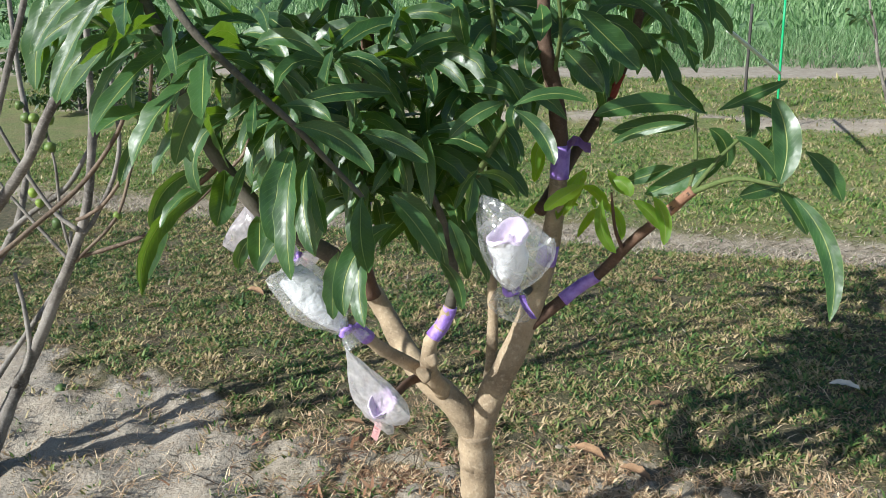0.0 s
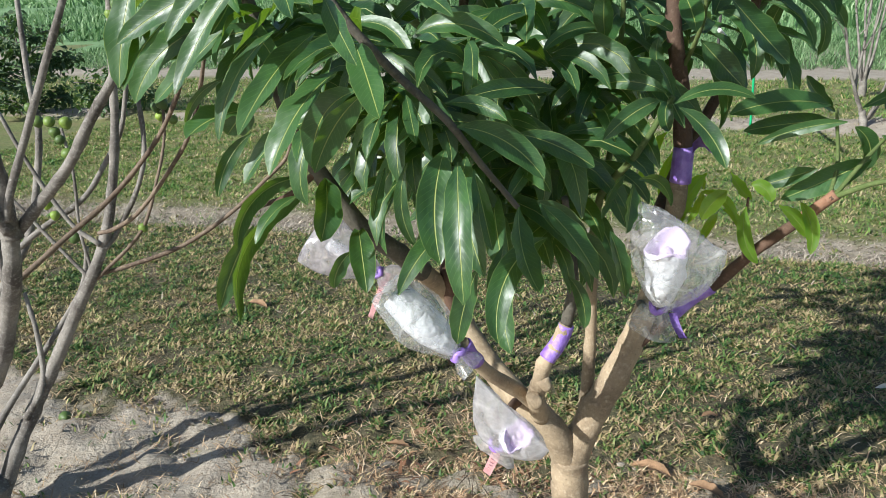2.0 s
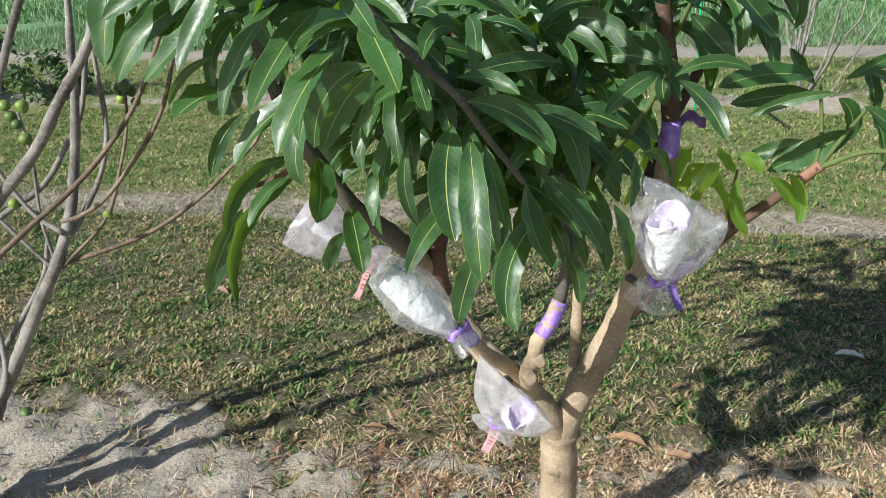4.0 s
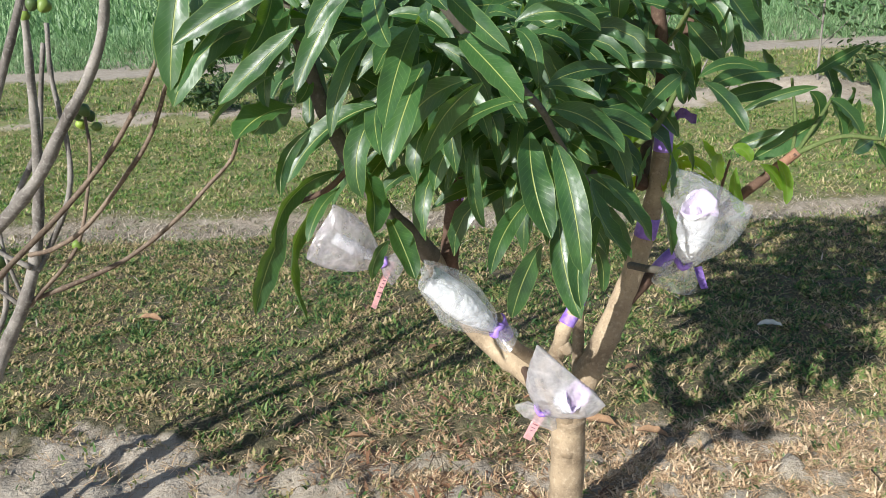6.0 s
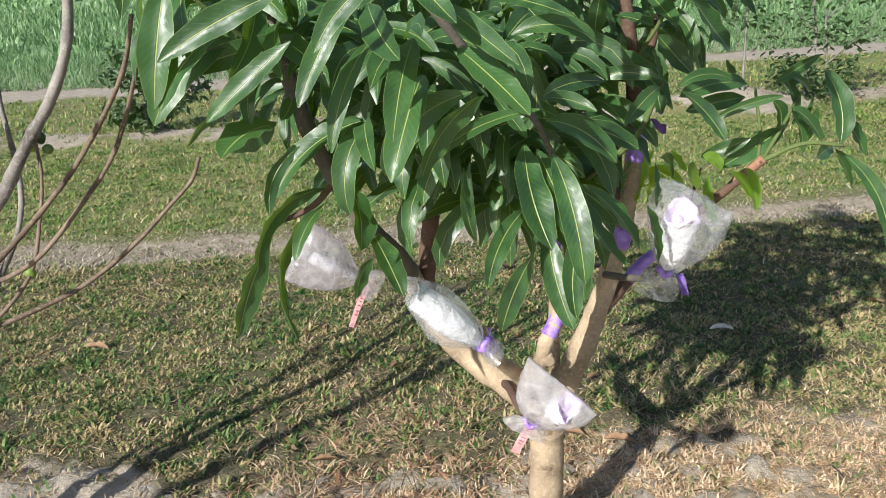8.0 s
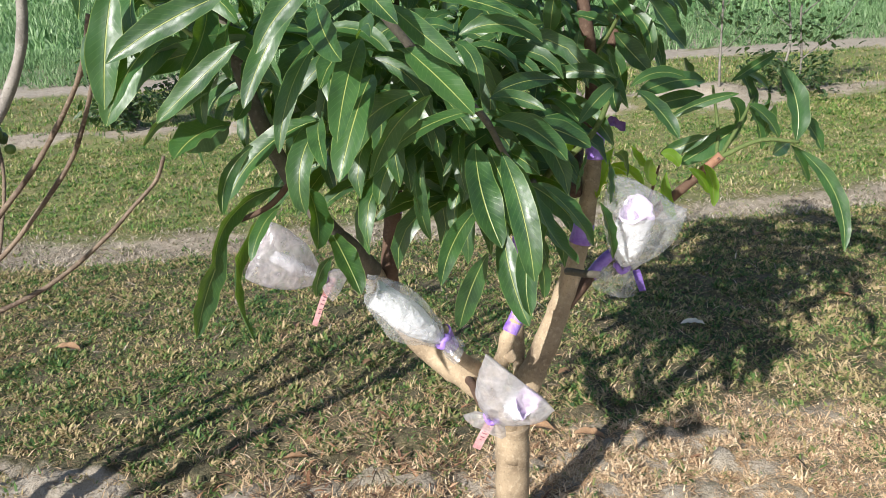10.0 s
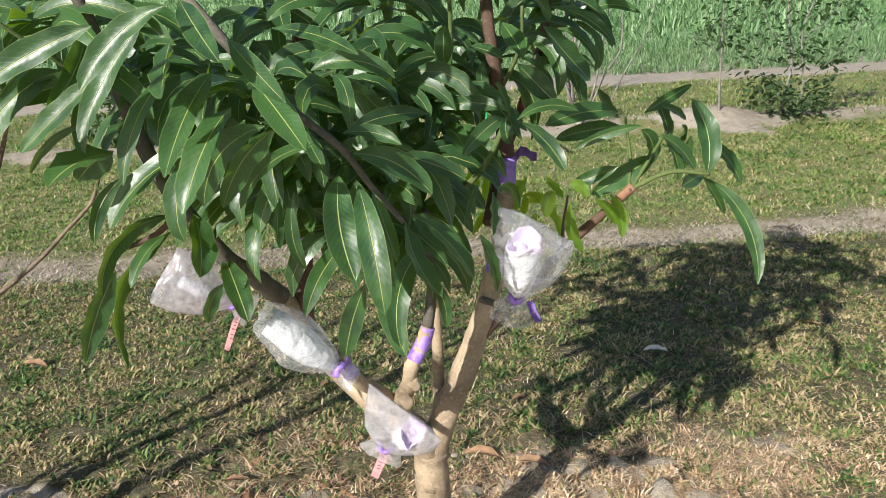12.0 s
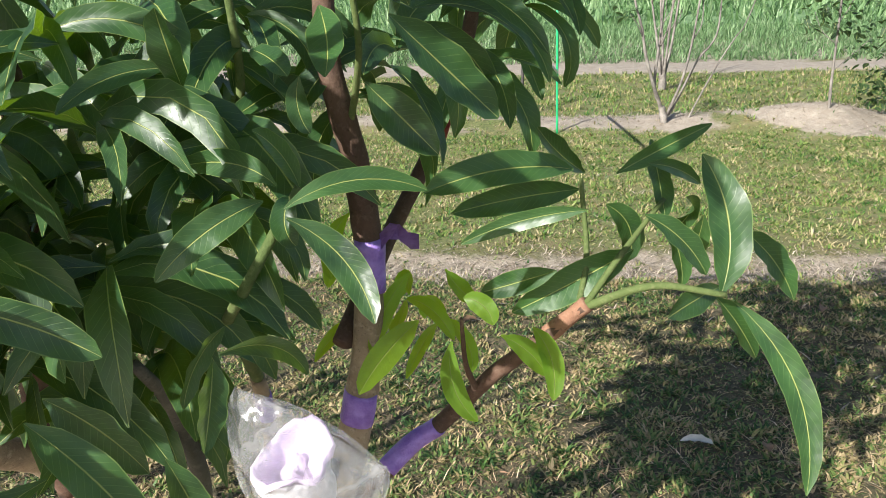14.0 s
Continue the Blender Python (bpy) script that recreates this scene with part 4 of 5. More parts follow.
LEAVES_TURNED = [
    (-0.087, 1.33, 1.289, 20, -191, 0.152, -25, 0.003, 0.03),
    (-0.238, 1.256, 1.252, -3, -7, 0.147, 51, 0.01, 0.043),
    (-0.141, 1.33, 1.227, -10, -13, 0.122, 23, 0.001, 0.036),
    (-0.145, 1.304, 1.123, -82, -60, 0.146, -34, -0.007, 0.044),
    (-0.103, 1.346, 1.114, -18, -39, 0.145, 27, -0.002, 0.042),
    (-0.359, 1.206, 1.305, -35, -154, 0.146, -49, 0.008, 0.042),
    (-0.338, 1.329, 1.183, -108, -50, 0.088, -11, -0.004, 0.02),
]
LEAVES_YOUNG = [
    (0.26, 1.517, 1.081, -128, -10, 0.144, -5, -0.007, 0.032),
    (0.298, 1.517, 1.05, 0, -103, 0.117, -57, 0, 0.028),
    (0.397, 1.517, 1.053, -28, -53, 0.099, 44, 0.007, 0.028),
    (0.33, 1.575, 1.077, -37, 3, 0.053, 84, 0.002, 0.028),
    (0.357, 1.517, 1.049, 0, -29, 0.086, 35, 0, 0.028),
    (0.262, 1.808, 1.095, 180, -68, 0.112, 27, 0, 0.028),
    (0.22, 1.808, 1.094, 180, -67, 0.075, 11, 0, 0.028),
    (0.227, 1.75, 1.147, 180, -37, 0.103, 69, 0, 0.028),
    (0.293, 1.692, 1.074, -159, -50, 0.122, 14, -0.011, 0.028),
    (0.341, 1.692, 1.073, 0, -64, 0.075, -27, 0, 0.028),
]

for rows, stem in ((LEAVES_FRONT_a, shoot_front),
                   (LEAVES_FRONT_b, shoot_front),
                   (LEAVES_MIDDLE_a, shoot_front),
                   (LEAVES_MIDDLE_b, shoot_front),
                   (LEAVES_STAR_a, limb_grey),
                   (LEAVES_HIGH_a, arm_top),
                   (LEAVES_RIGHT_a, limb_right),
                   (LEAVES_TIP_a, shoot_tip),
                   (LEAVES_BETWEEN_shoot_front_a, shoot_front),
                   (LEAVES_BETWEEN_limb_centre_a, limb_centre),
                   (LEAVES_BETWEEN_limb_grey_a, limb_grey),
                   (LEAVES_BETWEEN_shoot_high_a, shoot_high),
                   (LEAVES_BETWEEN_arm_upper_a, arm_upper)):
    leaves(rows, stem, TRUNK)
for rows, stem in ((LEAVES_NEAR_a, limb_grey), (LEAVES_LEFT_a, arm_upper)):
    leaves(rows, stem, TRUNK, face=(0.55, -0.80, -0.05))
leaves(LEAVES_TURNED, shoot_front, TRUNK, face=(0.55, -0.85, 0.12))
leaves(LEAVES_YOUNG, shoot_young, TRUNK, YOUNG, "bright yellow-green young leaf")

for k, centre in enumerate(((0.251, 1.75, 1.003), (0.298, 1.692, 1.05), (0.35, 1.715, 1.003))):
    whorl(centre, (0.3, -0.4, 0.6), 3, shoot_young, TRUNK, 0.10, 80, 250 + k, material=YOUNG)

INNER_SHOOTS = [
    ((-0.373, 1.89, 1.283), (-0.4, 0.4, 0.8)), ((-0.257, 1.96, 1.377), (-0.2, 0.6, 0.8)), ((-0.117, 1.937, 1.237), (0, 0.6, 0.6)), ((0, 1.913, 1.4), (0.2, 0.5, 0.9)), ((-0.233, 1.913, 1.167), (-0.2, 0.5, 0.5)),
    ((0.117, 1.867, 1.283), (0.4, 0.5, 0.8)), ((-0.443, 1.82, 1.423), (-0.5, 0.3, 0.9)), ((-0.35, 1.797, 1.12), (-0.5, 0.3, 0.4)), ((-0.093, 1.843, 1.12), (0.1, 0.5, 0.4)), ((0.058, 1.89, 1.19), (0.3, 0.5, 0.5)),
    ((-0.49, 1.727, 1.307), (-0.6, 0.2, 0.7)), ((-0.30, 1.55, 1.25), (-0.3, -0.3, 0.8)), ((-0.16, 1.50, 1.22), (0.1, -0.4, 0.7)), ((-0.05, 1.52, 1.18), (0.3, -0.3, 0.7)), ((-0.15, 1.55, 1.08), (0.0, -0.4, 0.4)), ((-0.03, 1.60, 1.0), (0.3, -0.3, 0.3)), ((-0.28, 1.60, 1.12), (-0.4, -0.3, 0.4)),
    ((-0.36, 1.48, 1.36), (-0.5, -0.3, 0.8)), ((-0.20, 1.46, 1.36), (0.0, -0.3, 0.9)), ((-0.04, 1.58, 1.34), (0.2, -0.2, 0.9)), ((0.08, 1.62, 1.30), (0.3, -0.2, 0.8)), ((-0.10, 1.66, 1.22), (0.0, 0.2, 0.9)), ((-0.22, 1.68, 1.20), (-0.2, 0.3, 0.8)), ((0, 1.773, 1.47), (0.0, 0.0, 1)), ((-0.21, 1.82, 1.47), (-0.1, 0.2, 1)),
]
# the dense inside of the crown
for k, (centre, axis, count, stem) in enumerate((
        ((-0.175, 1.703, 1.307), (0, -0.3, 1), 9, limb_back), ((-0.187, 1.727, 1.167), (-0.4, -0.4, 0.6), 8, limb_back), ((-0.093, 1.657, 1.4), (0.3, -0.5, 1), 9, limb_back),
        ((-0.28, 1.633, 1.342), (-0.5, -0.5, 1), 9, limb_back), ((-0.023, 1.633, 1.283), (0.3, -0.5, 1), 9, limb_back), ((0.023, 1.75, 1.353), (0.5, 0.3, 1), 8, limb_back),
        ((-0.35, 1.727, 1.19), (-0.6, 0.2, 0.6), 8, limb_back), ((0.058, 1.61, 1.213), (0.3, -0.6, 0.6), 7, shoot_high), ((-0.093, 1.563, 1.132), (0.2, -0.6, 0.3), 8, limb_centre),
        ((0, 1.587, 1.05), (0.5, -0.5, 0.2), 6, limb_centre), ((0.257, 1.75, 1.33), (0.5, 0.2, 1), 7, arm_right), ((0.315, 1.727, 1.4), (0.5, 0.1, 1), 8, arm_right),
        ((0.117, 1.727, 1.412), (0, 0, 1), 8, arm_right), ((-0.397, 1.587, 1.377), (-0.5, -0.3, 1), 9, arm_upper), ((-0.525, 1.587, 1.4), (-0.6, -0.3, 1), 8, arm_upper),
        ((-0.21, 1.517, 1.19), (0.0, -0.6, 0.5), 8, shoot_front),
        ((-0.327, 1.517, 1.283), (-0.4, -0.6, 0.6), 8, shoot_front),
        ((0.058, 1.657, 1.12), (0.4, -0.4, 0.4), 5, limb_grey), ((-0.117, 1.633, 1.05), (-0.2, -0.5, 0.2), 5, limb_centre),
        ((-0.42, 1.54, 1.237), (-0.7, -0.3, 0.3), 6, arm_upper), 
        
        ((-0.653, 1.62, 1.467), (-0.5, -0.2, 0.6), 8, arm_upper), ((-0.572, 1.64, 1.455), (-0.2, -0.1, 0.9), 8, arm_upper), ((-0.63, 1.60, 1.39), (-0.7, -0.1, 0.4), 5, arm_upper), ((0.554, 1.89, 1.435), (0.5, -0.1, 0.6), 9, limb_far), ((0.449, 1.849, 1.47), (0.5, -0.1, 0.8), 7, limb_far), ((0.432, 1.855, 1.342), (0.3, -0.4, 0.5), 6, limb_far))):
    whorl(centre, axis, count, stem, TRUNK, 0.185, 85, 100 + k)
# the shaded back of the crown
inner = bmesh.new()
for k, (centre, axis) in enumerate(INNER_SHOOTS):
    whorl(centre, axis, 10, None, TRUNK, 0.19, 85, 400 + k, joined=inner)
tagged(part("inner_leaves", inner, LEAF, mango, "dense shaded leaves inside the crown"), kind="stuff")
# the top of the crown, which rises above a man's head: mostly unseen, spread to shade the leaves below
top = bmesh.new()
rng = random.Random(77)
for k in range(46):
    a, r = rng.uniform(0, 6.28), 0.80 * math.sqrt(rng.random())
    z = (1.66 if math.sin(a) * r < 0.15 else 1.52) + 0.50 * rng.random() * (1 - (r / 0.95) ** 2)
    whorl((TRUNK[0] - 0.12 + math.cos(a) * r, TRUNK[1] - 0.02 + math.sin(a) * r * 0.85, z), (math.cos(a), math.sin(a), 1.2), 8, None, TRUNK, 0.19, 75, 300 + k, joined=top)
tagged(part("upper_leaves", top, LEAF, mango, "dense, mostly unseen leaves of the upper crown, set to shade the rest"), kind="stuff")
for base, tip in ((ARM_LEFT[-1], (-0.525, 1.692, 1.925)), (LIMB_BACK[-1], (-0.187, 1.89, 2.042)), (ARM_RIGHT[-1], (0.233, 1.75, 2.077)), (LIMB_FAR[-1], (0.49, 1.867, 1.867)), (SHOOT_HIGH[-1], (0.058, 1.633, 1.867))):
    limb("branch", [base, Vector(base).lerp(Vector(tip), 0.5), tip], 0.010, 0.005, BROWN_BARK, mango, sides=8)


# ---- bags tied over the grafts ----
def bag(place, axis, facing, length, width, depth, tail, material, label, tag=None, wrap=1.0, flare=1.0, seed=0, roll=0.0, roll_side=0.0, roll_tip=0.0, roll_length=0.1, roll_start=0.06, roll_out=0.0, slant=0.0, corner=0.8, fill=0.76):
    """A plastic bag over a graft: place is its tied neck, axis points to its closed end, facing is its flat side's normal."""
    rng = random.Random(seed)
    up = Vector(axis).normalized()
    front = (Vector(facing) - up * Vector(facing).dot(up)).normalized()
    side = up.cross(front)
    base = Vector(place)
    ob = thing("plastic_bag", place, label, "bag", "bags tied over the grafts")

    def skin(bm, profile, scale=1.0, crumple=0.010, sides=36, offset=0.0):
        rings = []
        for s, w, d in profile:
            ring = []
            for k in range(sides):
                a = 2 * math.pi * k / sides
                c, n = math.cos(a), math.sin(a)
                c = math.copysign(abs(c) ** 0.8, c)
                p = base + up * (s * length + offset) + side * (c * w * width * 0.5 * scale) + front * (n * d * depth * 0.5 * scale)
                p += up * (slant * c * max(0.0, s) + 0.10 * length * max(0.0, s) * noise.noise(Vector((c * 1.7, n * 0.7, seed * 5.3))))
                q = p * 13 + Vector((seed * 3.1, 0, 0))
                facet = noise.voronoi(q)[0][0] - 0.35 + 0.5 * (noise.voronoi(q * 2.3)[0][0] - 0.35)
                pleat = abs(math.sin(a * 5 + seed)) * max(0.0, 1 - 2.2 * abs(s - 0.03)) * 0.7
                p += (side * c * 0.6 + front * n) * crumple * (1.3 * facet - pleat) * min(1.0, 3.0 * d)
                ring.append(bm.verts.new(p))
            rings.append(ring)
        for a, b in zip(rings, rings[1:]):
            for k in range(sides):
                bm.faces.new((a[k], a[(k + 1) % sides], b[(k + 1) % sides], b[k]))
        return rings

    body = [(0.0, 0.16, 0.25), (0.05, 0.24, 0.4), (0.13, 0.38, 0.62), (0.25, 0.56 * flare, 0.84), (0.4, 0.74 * flare, 1.0), (0.55, 0.87 * flare, 1.0), (0.7, 0.97, 0.86), (0.82, 1.0, 0.62), (0.92, 0.5 + 0.5 * corner, 0.34), (1.0, corner, 0.05)]
    fine = []
    for a, b in zip(body, body[1:]):
        fine += [tuple(x + (y - x) * t for x, y in zip(a, b)) for t in (0, 0.34, 0.67)]
    bm = bmesh.new()
    rings = skin(bm, [*fine, body[-1]])
    bm.faces.new(rings[-1])
    film = part("film", bm, material, ob)
    film.visible_shadow = True
    bm = bmesh.new()
    skin(bm, [(0.0, 0.15, 0.24), (-0.04, 0.28, 0.38), (-0.10, 0.44, 0.5), (-0.16 - tail / length, 0.58, 0.42)], 1.0, 0.008)
    part("tail", bm, material, ob, "gathered open end of the bag")
    if roll:
        # a rolled tube of white wrapping, whose open lilac end looks out of the bag
        aim = (up + front * roll_tip + side * roll_side).normalized()
        one = aim.cross(side).normalized()
        two = aim.cross(one)
        start = base + up * length * roll_start + side * roll_out

        def sleeve(stations, crumple):
            bm = bmesh.new()
            rings = []
            for s, r in stations:
                ring = []
                for k in range(28):
                    t = 2 * math.pi * k / 28
                    q = one * math.cos(t) + two * math.sin(t) * 0.86
                    p = start + aim * s * roll_length
                    dent = 1 + crumple * (noise.noise(p * 30 + q * 1.3 + Vector((seed, 0, 0))) + 0.6 * noise.noise(p * 60 + q * 3.0))
                    ring.append(bm.verts.new(p + q * roll * r * dent + aim * 0.006 * math.sin(2 * t + seed) * s))
                rings.append(ring)
            for a, b in zip(rings, rings[1:]):
                for k in range(28):
                    bm.faces.new((a[k], a[(k + 1) % 28], b[(k + 1) % 28], b[k]))
            bm.faces.new(rings[0] if stations[0][1] < stations[-1][1] else rings[-1])
            return bm

        tube_wrap = part("inner_wrap", sleeve([(0.0, 0.35), (0.06, 0.5), (0.15, 0.72), (0.3, 0.9), (0.45, 1.0), (0.6, 1.02), (0.75, 1.0), (0.9, 1.02), (1.0, 1.0)], 0.22), PAPER, ob, "rolled white wrapping round the graft")
        part("rolled_end", sleeve([(0.99, 1.02), (1.03, 0.99), (1.03, 0.92), (0.98, 0.80), (0.86, 0.62), (0.80, 0.46), (0.88, 0.30), (0.84, 0.12)], 0.42), LILAC, tube_wrap, "lilac open end of the wrapping")
    elif wrap:
        bm = bmesh.new()
        prof = [(0.02, 0.10, 0.2), (0.14, 0.34 * wrap, 0.5), (0.3, 0.50 * wrap, 0.62), (0.5, 0.56 * wrap, 0.66), (0.66, 0.52 * wrap, 0.62), (0.76, 0.46 * wrap, 0.55)]
        prof = [(s * fill / 0.76, w, d) for s, w, d in prof]
        fine = []
        for a, b in zip(prof, prof[1:]):
            fine += [tuple(x + (y - x) * t for x, y in zip(a, b)) for t in (0, 0.25, 0.5, 0.75)]
        rings = skin(bm, [*fine, prof[-1]], 1.0, 0.006, 24)
        bm.faces.new(rings[-1])
        part("inner_wrap", bm, PAPER, ob, "crumpled white wrapping inside the bag")
    bm = bmesh.new()
    loop = [base + side * math.cos(t) * width * 0.085 + front * math.sin(t) * depth * 0.15 + up * 0.004 * math.sin(3 * t) for t in np.linspace(0, 2 * math.pi, 17)]
    tube(bm, loop, 0.0055, 0.0055, 8, 0.4)
    tie = part("tie", bm, TAPE, ob, "purple tape tied round the neck")
    if tag:
        (a, b, w, mat_tag) = tag
        a, b = Vector(a), Vector(b)
        across = (b - a).cross(Vector(facing)).normalized() * w * 0.5
        bm = bmesh.new()
        steps = 8
        left, right = [], []
        for i in range(steps + 1):
            t = i / steps
            p = a.lerp(b, t) + front * 0.010 * math.sin(3.0 * t + seed)
            left.append(bm.verts.new(p - across * (1 + 0.1 * math.sin(5 * t))))
            right.append(bm.verts.new(p + across))
        for i in range(steps):
            bm.faces.new((left[i], left[i + 1], right[i + 1], right[i]))
        bmesh.ops.solidify(bm, geom=bm.faces[:], thickness=0.0008)
        ribbon = part("ribbon", bm, mat_tag, tie, "narrow ribbon hanging from the tie")
        if mat_tag is PINK:
            ink = bmesh.new()
            for t in (0.40, 0.47, 0.55, 0.66, 0.74):
                c = a.lerp(b, t) + front * (0.0025 + 0.010 * math.sin(3.0 * t + seed))
                q, r = across * (0.25 + 0.35 * (t * 7 % 1)), (b - a) * 0.011
                ink.faces.new([ink.verts.new(c + s) for s in (-q - r, q - r, q + r * 1.6, -q + r)])
            part("writing", ink, INK, tie, "dark handwritten strokes on the ribbon")
    return ob


bag((0.112, 1.413, 0.910), (0.04, -0.40, 0.92), (-0.54, -0.78, -0.32), 0.178, 0.150, 0.085, 0.030, FILM, "clear plastic bag over a white-wrapped graft, tied at its neck", ((0.135, 1.40, 0.908), (0.150, 1.395, 0.852), 0.014, TAPE), seed=1, roll=0.036, roll_side=-0.10, roll_tip=0.08, roll_length=0.126, slant=-0.022, corner=0.96)
bag((-0.220, 1.532, 0.783), (-0.687, 0.32, 0.652), (0.573, -0.288, 0.745), 0.185, 0.145, 0.078, 0.008, FILM, "clear plastic bag round bright white wrapping, above the lower arm", None, wrap=1.12, fill=0.9, seed=2, corner=0.95, flare=1.15)
bag((-0.159, 1.459, 0.634), (0.10, -0.62, 0.76), (-0.60, -0.70, -0.25), 0.150, 0.160, 0.060, 0.012, FILM_MILKY, "milky plastic bag with a lilac roll inside, above the trunk", ((-0.159, 1.455, 0.632), (-0.175, 1.50, 0.545), 0.018, PINK), seed=3, roll=0.028, roll_side=0.25, roll_tip=0.25, roll_length=0.065, roll_start=0.40, roll_out=0.012, slant=-0.030, corner=1.05)
bag((-0.367, 1.83, 0.850), (-0.79, -0.1, 0.56), (-0.2, -1, 0.3), 0.165, 0.128, 0.06, 0.018, FILM_DULL, "milky plastic bag hanging among the lower leaves", ((-0.345, 1.815, 0.850), (-0.392, 1.86, 0.735), 0.013, PINK), wrap=0.4, seed=4, corner=1.0)


# ---- the bare fig tree ----
FIG = (-1.517, 2.252, 0)
fig = thing("fig_tree", FIG, "pruned fig tree with bare grey branches and small green figs", "tree")
limb("trunk", [(-1.558, 2.252, -0.058), (-1.546, 2.252, 0.047), (-1.517, 2.252, 0.117)], 0.075, 0.05, FIG_BARK, fig, "short grey stump-like fig trunk", 16, 0.2)
FIG_A = [(-1.534, 2.275, 0), (-1.464, 2.357, 0.187), (-1.41, 2.42, 0.305), (-1.335, 2.43, 0.44), (-1.27, 2.43, 0.56), (-1.20, 2.425, 0.68), (-1.155, 2.46, 0.80), (-1.125, 2.49, 0.95), (-1.105, 2.51, 1.10), (-1.09, 2.51, 1.25), (-1.075, 2.51, 1.40), (-1.06, 2.50, 1.60)]
FIG_B = [(-1.563, 2.24, 0.035), (-1.482, 2.182, 0.35), (-1.365, 2.147, 0.537), (-1.307, 2.123, 0.677), (-1.254, 2.071, 0.793), (-1.231, 2.053, 0.91), (-1.237, 2.077, 1.027), (-1.283, 2.1, 1.167), (-1.353, 2.1, 1.307), (-1.423, 2.077, 1.517)]
FIG_C = [(-1.231, 2.056, 0.898), (-1.143, 2.018, 0.98), (-1.038, 1.972, 1.085), (-0.968, 1.96, 1.19), (-0.904, 1.96, 1.283), (-0.858, 1.948, 1.388), (-0.834, 1.937, 1.54)]
FIG_D = [(-1.266, 2.1, 0.77), (-1.167, 2.17, 0.852), (-1.05, 2.217, 0.945), (-0.933, 2.193, 1.062), (-0.852, 2.147, 1.167), (-0.77, 2.053, 1.307), (-0.735, 2.007, 1.423)]
FIG_E = [(-1.219, 2.444, 0.665), (-1.085, 2.438, 0.7), (-0.933, 2.438, 0.753), (-0.793, 2.45, 0.84), (-0.7, 2.45, 0.922), (-0.63, 2.45, 0.986), (-0.601, 2.438, 1.05)]
FIG_F = [(-1.165, 2.43, 0.80), (-1.09, 2.34, 0.835), (-1.0, 2.29, 0.895), (-0.88, 2.23, 1.03), (-0.81, 2.17, 1.13), (-0.76, 2.11, 1.25), (-0.72, 2.05, 1.38)]
